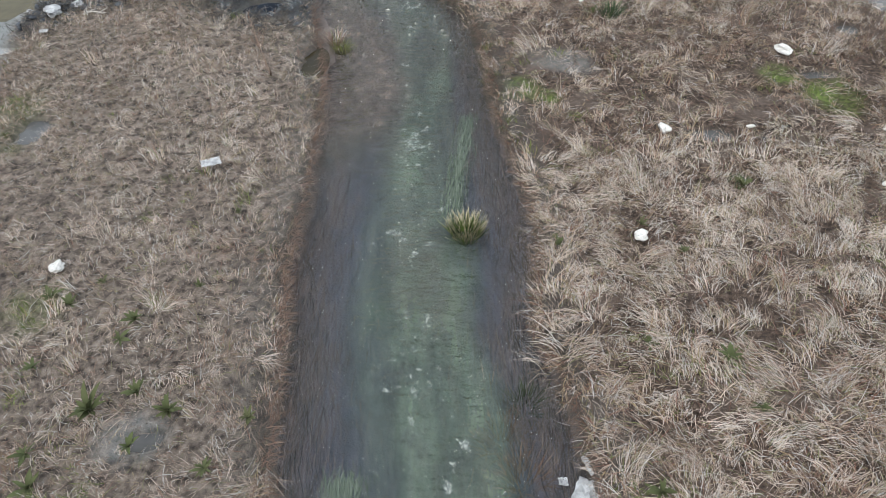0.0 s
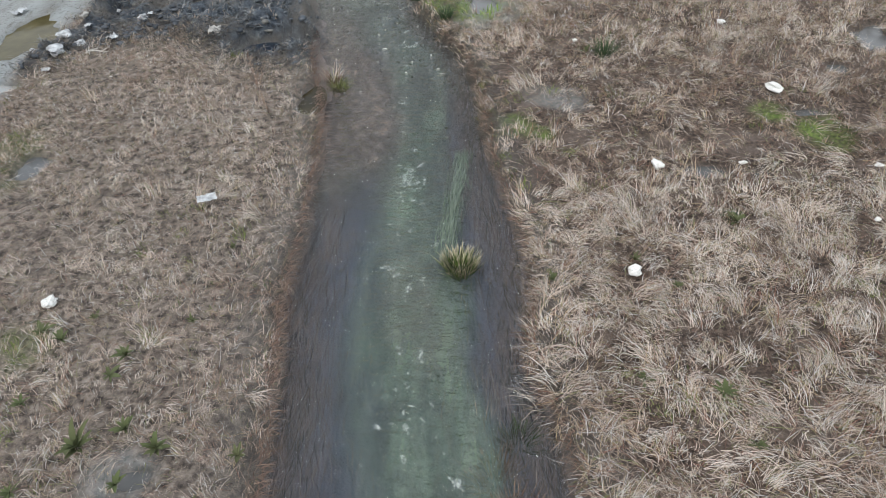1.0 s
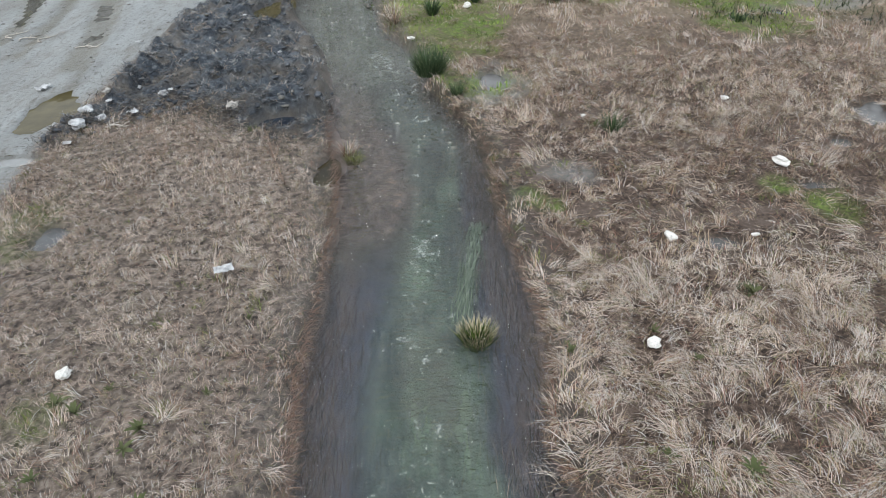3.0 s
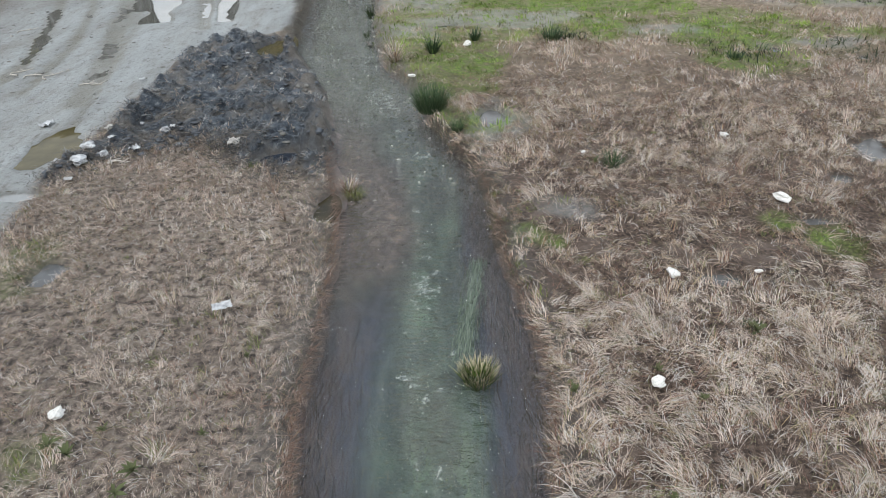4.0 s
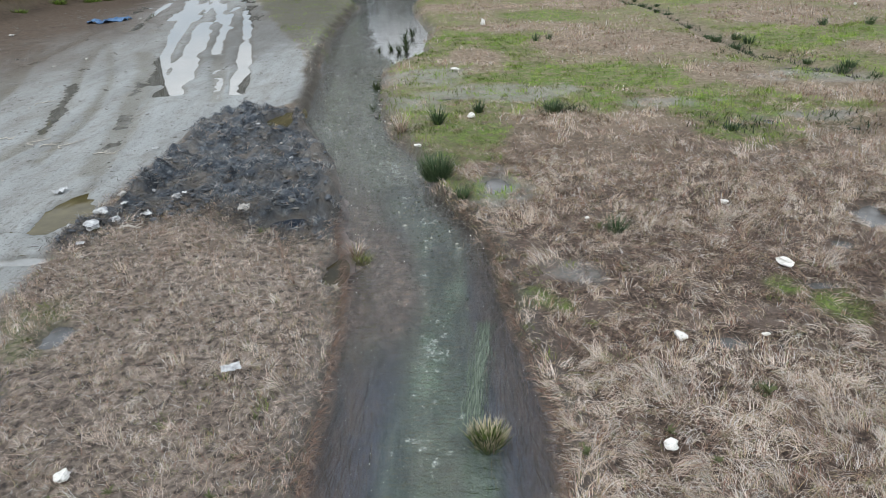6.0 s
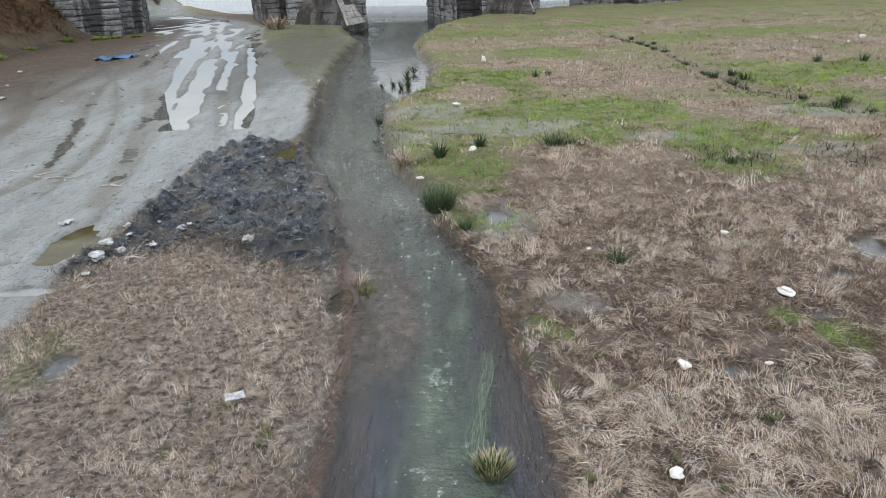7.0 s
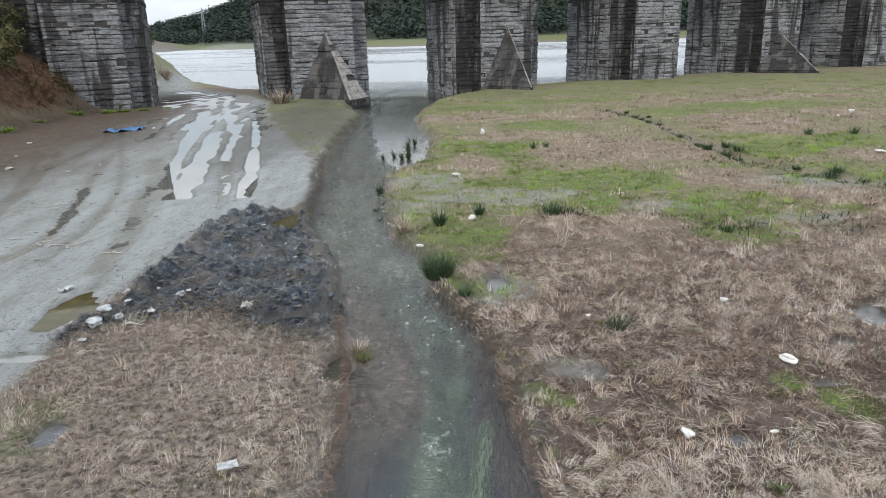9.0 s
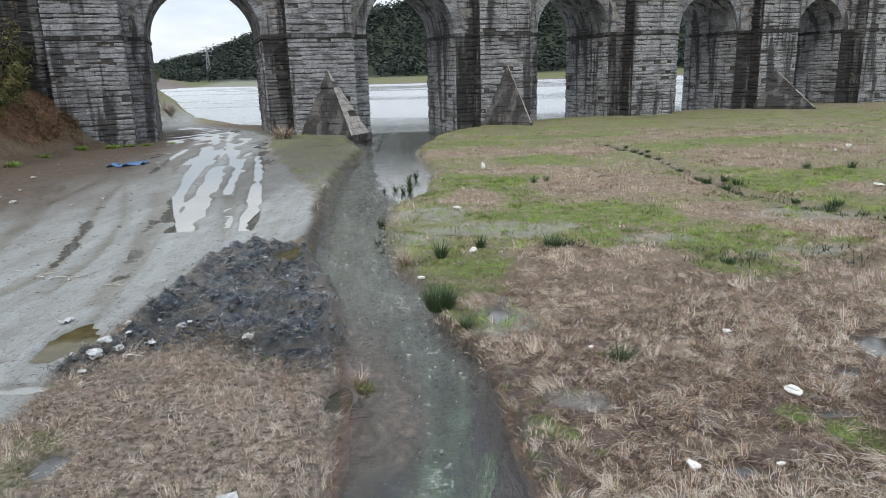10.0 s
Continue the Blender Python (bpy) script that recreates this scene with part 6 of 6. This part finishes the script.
# ---- loose stuff: clods, pebbles, foam ----
def lumps(name, x, y, z, size, material, label, category, seed, flat=0.6):
    """Many small irregular lumps in one mesh."""
    rng = np.random.default_rng(seed)
    base = bmesh.new()
    bmesh.ops.create_icosphere(base, subdivisions=1, radius=0.5)
    co = np.array([v.co[:] for v in base.verts])
    fa = np.array([[v.index for v in f.verts] for f in base.faces])
    base.free()
    n, m = len(x), len(co)
    shape = co[None] * (1 + rng.normal(0, 0.22, (n, m, 1))) * (size[:, None, None] * rng.uniform(0.6, 1.3, (n, 1, 3)) * np.array([1, 1, flat]))
    verts = shape + np.stack([x, y, z], 1)[:, None, :]
    loops = (np.arange(n)[:, None, None] * m + fa[None]).ravel()
    me = quick_mesh(name, verts.reshape(-1, 3), np.full(n * len(fa), 3), loops)
    return thing(name, me, material, label, category, kind="stuff")


# brown and blackened debris along the near edge of the black mud
rng = np.random.default_rng(75)
EDGE = [(-4.95, 8.05), (-4.5, 8.7), (-4.0, 9.05), (-3.3, 9.1), (-2.8, 8.8), (-2.4, 8.3), (-1.7, 8.0)]
along = rng.random(5200) * (len(EDGE) - 1)
x = np.interp(along, range(len(EDGE)), [p[0] for p in EDGE]) + rng.normal(0, 0.16, len(along))
y = np.interp(along, range(len(EDGE)), [p[1] for p in EDGE]) + rng.normal(0.05, 0.20, len(along))
x, y = np.append(x, rng.normal(-4.25, 0.42, 1900)), np.append(y, rng.normal(10.0, 0.6, 1900))
keep = hollow_mask(x, y) < 0.3
x, y, n = x[keep], y[keep], int(keep.sum())
thing("mud_debris", blades("mud_debris", x, y, ground_height(x, y), rng.random(n) * math.tau, rng.uniform(0.05, 0.2, n), rng.uniform(0.005, 0.012, n), rng.uniform(0.0, 0.9, n), rng.uniform(0.2, 1.6, n),
      np.clip(rng.normal(0.4, 0.28, n), 0, 1), 2, 0.6), M_DEBRIS, "dark brown stems and debris along the edge of black mud", "debris", kind="stuff")
along = rng.random(260) * 3.2
x = np.interp(along, range(len(EDGE)), [p[0] for p in EDGE]) + rng.normal(0, 0.12, len(along))
y = np.interp(along, range(len(EDGE)), [p[1] for p in EDGE]) + rng.normal(0.1, 0.16, len(along))
lumps("debris_clods", x, y, ground_height(x, y), 0.03 + 0.10 * rng.random(len(x)) ** 2, M_CLOD, "black clods among rubbish at the edge of mud", "mud", 76, 0.6)
x, y = scatter(rng, -5.2, -1.3, 7.9, 15.2, 1500)
keep = (rng.random(len(x)) < tar_mask(x, y)) & (hollow_mask(x, y) < 0.3)
x, y = x[keep], y[keep]
lumps("black_clods", x, y, ground_height(x, y) - 0.015, 0.04 + 0.11 * rng.random(len(x)) ** 2, M_CLOD, "wet black clods of churned mud", "mud", 78, 0.4)
rng = np.random.default_rng(77)
x, y = scatter(rng, -5.2, -1.3, 7.9, 15.2, 900)
keep = rng.random(len(x)) < tar_mask(x, y)
x, y = x[keep], y[keep]
lumps("mud_clods", x, y, ground_height(x, y) - 0.01, 0.02 + 0.10 * rng.random(len(x)) ** 2.4, M_CLODGREY, "grey crusts and clods on trodden black mud", "mud", 79, 0.5)
x, y = scatter(rng, -18, -4, 8, 36, 4600)
keep = (road_mask(x, y) > 0.9) & (rng.random(len(x)) < 0.6)
x, y = x[keep], y[keep]
lumps("mud_lumps", x, y, ground_height(x, y), 0.012 + 0.07 * rng.random(len(x)) ** 3.5 + 0.0012 * y, M_CLODGREY, "small lumps of mud on the track", "mud", 80, 0.35)
y = rng.uniform(6.0, 24, 4200)
x = np.interp(y, STREAM_Y, STREAM_L) + (np.interp(y, STREAM_Y, STREAM_R) - np.interp(y, STREAM_Y, STREAM_L)) * rng.uniform(0.1, 0.97, len(y))
keep = rng.random(len(y)) < step(5, 10, y)
lumps("stream_pebbles", x[keep], y[keep], water_level(y[keep]) - 0.012, 0.012 + 0.06 * rng.random(keep.sum()) ** 3, M_PEBBLE, "small stones in the shallow stream", "pebbles", 81, 0.5)
y = rng.uniform(13.5, 20.5, 130)
x = np.interp(y, STREAM_Y, STREAM_R) + rng.normal(0.03, 0.10, len(y))
lumps("bank_stones", x, y, np.full(len(y), -0.12), 0.03 + 0.07 * rng.random(len(y)) ** 2, M_PEBBLE, "pale stones along the stream's bank", "stones", 82, 0.6)


def foam_flecks():
    """Flat flecks of foam drifting down the middle of the stream."""
    rng = np.random.default_rng(91)
    verts, sizes, loops = [], [], []
    centres = []
    line = lambda v: np.interp(v, [1, 3, 5, 7, 9, 11, 14, 20], [0.02, -0.02, -0.16, -0.12, -0.25, -0.75, -1.6, -2.2])
    y = 1.5
    while y < 15:
        y += rng.exponential(0.26)
        cx, wide = line(y) + rng.normal(0, 0.09), rng.uniform(0.03, 0.16)
        for _ in range(2 + int(rng.exponential(5))):
            fx, fy = cx + rng.normal(0, wide), y + rng.normal(0, 0.14)
            w, size = rng.normal(math.pi / 2, 0.6), 0.006 + 0.026 * rng.random() ** 2.2
            for _ in range(1 + min(5, int(rng.exponential(2.2)))):
                centres.append((fx, fy, size * rng.uniform(0.4, 1.3)))
                w += rng.normal(0, 0.8)
                fx, fy = fx + 1.3 * size * math.cos(w), fy + 1.6 * size * math.sin(w)
    for _ in range(420):
        yy = 1.5 + 18 * rng.random() ** 0.8
        centres.append((line(yy) + rng.normal(0, 0.22), yy, 0.0025 + 0.008 * rng.random() ** 3))
    for cx, cy, s in centres:
        m, h, e = 9, len(verts), rng.uniform(0.7, 1.8)
        w = rng.normal(0, 0.7)
        for k in range(m):
            q = s * rng.uniform(0.3, 1.35)
            a, b = q * math.cos(k * math.tau / m) / e ** 0.5, q * math.sin(k * math.tau / m) * e
            verts.append((cx + a * math.cos(w) - b * math.sin(w), cy + a * math.sin(w) + b * math.cos(w), water_level(cy) + 0.004))
        sizes.append(m)
        loops += range(h, h + m)
    thing("foam", quick_mesh("foam", verts, sizes, loops), M_FOAM, "white flecks of foam drifting on the stream", "foam", kind="stuff")


foam_flecks()


# ---- shrubs on the bank, far woods, pylon ----
def leaf_cloud(name, centres, radii, per, size, seed, tones, flat=1.0):
    """Small tilted leaves round many centres, one mesh."""
    rng = np.random.default_rng(seed)
    i = np.repeat(np.arange(len(centres)), per)
    n = len(i)
    d = rng.normal(0, 1, (n, 3))
    d /= np.linalg.norm(d, axis=1, keepdims=True)
    p = centres[i] + d * radii[i] * (rng.random((n, 1)) ** 0.45)
    a = rng.normal(0, 1, (n, 3)) * np.array([1, 1, flat])
    a /= np.linalg.norm(a, axis=1, keepdims=True)
    b = np.cross(a, rng.normal(0, 1, (n, 3)) * np.array([flat, flat, 1]))
    b /= np.linalg.norm(b, axis=1, keepdims=True) + 1e-9
    s = size * rng.uniform(0.5, 1.4, (n, 1))
    verts = np.stack([p - a * s, p - b * s * 0.5, p + a * s, p + b * s * 0.5], 1).reshape(-1, 3)
    # tone rises towards each clump's top: light from above put into the colour
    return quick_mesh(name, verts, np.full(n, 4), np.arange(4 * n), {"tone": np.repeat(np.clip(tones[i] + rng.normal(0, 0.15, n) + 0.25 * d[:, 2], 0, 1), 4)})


def shrub(x, y, height, spread, seed):
    rng = random.Random(seed)
    z = float(ground_height(np.array([x]), np.array([y]))[0])
    root = tagged(new("shrub"), "bare-stemmed olive-brown shrub on the earth bank", "shrub", "shrubs on the bank")
    root.matrix_world = pose(x, y, z - 0.1)
    centres, radii = [], []
    for k in range(7):
        w, out = k * 0.95 + rng.random(), spread * rng.uniform(0.4, 1.0)
        tip = (out * math.cos(w), out * math.sin(w), height * rng.uniform(0.6, 1.0))
        cu = bpy.data.curves.new("limb", "CURVE")
        cu.dimensions, cu.bevel_depth, cu.bevel_resolution = "3D", 0.05, 1
        sp = cu.splines.new("POLY")
        sp.points.add(4)
        for j in range(5):
            t = j / 4
            sp.points[j].co = (tip[0] * t ** 1.4 + 0.05 * rng.random(), tip[1] * t ** 1.4 + 0.05 * rng.random(), tip[2] * t, 1)
            sp.points[j].radius = 1.1 - 0.85 * t
        cu.materials.append(M_BARK)
        limb = new("limb", cu)
        limb.parent = root
        for j in range(5):
            t = 0.45 + 0.6 * rng.random()
            centres.append((tip[0] * t + rng.gauss(0, 0.25), tip[1] * t + rng.gauss(0, 0.25), tip[2] * t + rng.gauss(0, 0.25)))
            radii.append([spread * 0.28, spread * 0.28, spread * 0.24])
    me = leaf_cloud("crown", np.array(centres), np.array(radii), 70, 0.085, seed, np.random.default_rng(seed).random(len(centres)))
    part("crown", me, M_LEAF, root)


for k, (x, y, h, s) in enumerate([(-24.6, 39.4, 3.2, 2.0), (-22.9, 36.8, 2.4, 1.5), (-24.9, 36.0, 3.4, 2.0), (-21.8, 33.6, 1.8, 1.2), (-23.4, 32.6, 2.6, 1.6), (-26.6, 41.5, 3.4, 2.0), (-26.6, 33.0, 3.6, 2.1), (-21.4, 30.6, 1.4, 1.0), (-23.0, 29.0, 2.2, 1.4), (-27.4, 37.0, 3.4, 2.2), (-29.5, 70.0, 2.0, 1.6)]):
    shrub(x, y, h, s, 1200 + k)


def far_woods():
    rng = np.random.default_rng(301)
    x = np.concatenate([rng.uniform(-330, 150, 2600), rng.uniform(-620, -300, 700), rng.uniform(130, 600, 1100)])
    y = far_shore(x) + 48 + 215 * rng.random(len(x)) ** 0.8
    r = rng.uniform(2.6, 5.0, len(x))
    z = ground_height(x, y)
    centres = np.stack([x, y, z + r * 1.1], 1)
    radii = np.stack([r, r, r * rng.uniform(1.0, 1.5, len(x))], 1)
    tones = np.clip(0.2 + 0.5 * value_noise(x, y, 22, 303) + rng.normal(0, 0.16, len(x)), 0, 1)
    near = np.arange(len(x)) < 2600
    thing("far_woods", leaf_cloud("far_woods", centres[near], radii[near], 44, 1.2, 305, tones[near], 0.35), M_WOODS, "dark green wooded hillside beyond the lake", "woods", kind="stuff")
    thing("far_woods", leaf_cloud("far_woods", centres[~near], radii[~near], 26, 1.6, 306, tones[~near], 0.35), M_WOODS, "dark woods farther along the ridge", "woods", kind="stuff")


far_woods()


def pylon(x, y, height):
    z = float(ground_height(np.array([x]), np.array([y]))[0])
    root = tagged(new("transmission_tower"), "grey steel lattice transmission tower on wooded ridge", "pylon")
    root.matrix_world = pose(x, y, z)
    half = height * 0.07

    def beam(name, a, b, thick):
        cu = bpy.data.curves.new(name, "CURVE")
        cu.dimensions, cu.bevel_depth = "3D", thick
        sp = cu.splines.new("POLY")
        sp.points.add(1)
        sp.points[0].co, sp.points[1].co = (*a, 1), (*b, 1)
        cu.materials.append(M_STEEL)
        ob = new(name, cu)
        ob.parent = root

    corner = [(-1, -1), (1, -1), (1, 1), (-1, 1)]
    for cx, cy in corner:
        beam("leg", (cx * half, cy * half, 0), (cx * half * 0.15, cy * half * 0.15, height), 0.11)
    for k in range(7):
        t0, t1 = k / 7, (k + 1) / 7
        q0, q1 = half * (1 - 0.85 * t0), half * (1 - 0.85 * t1)
        for (ax, ay), (bx, by) in zip(corner, corner[1:] + corner[:1]):
            beam("brace", (ax * q0, ay * q0, height * t0), (bx * q1, by * q1, height * t1), 0.09)
    for t in (0.72, 0.84, 0.96):
        beam("crossarm", (-half * 2.2, 0, height * t), (half * 2.2, 0, height * t), 0.14)


pylon(-191, 588, 26.5)
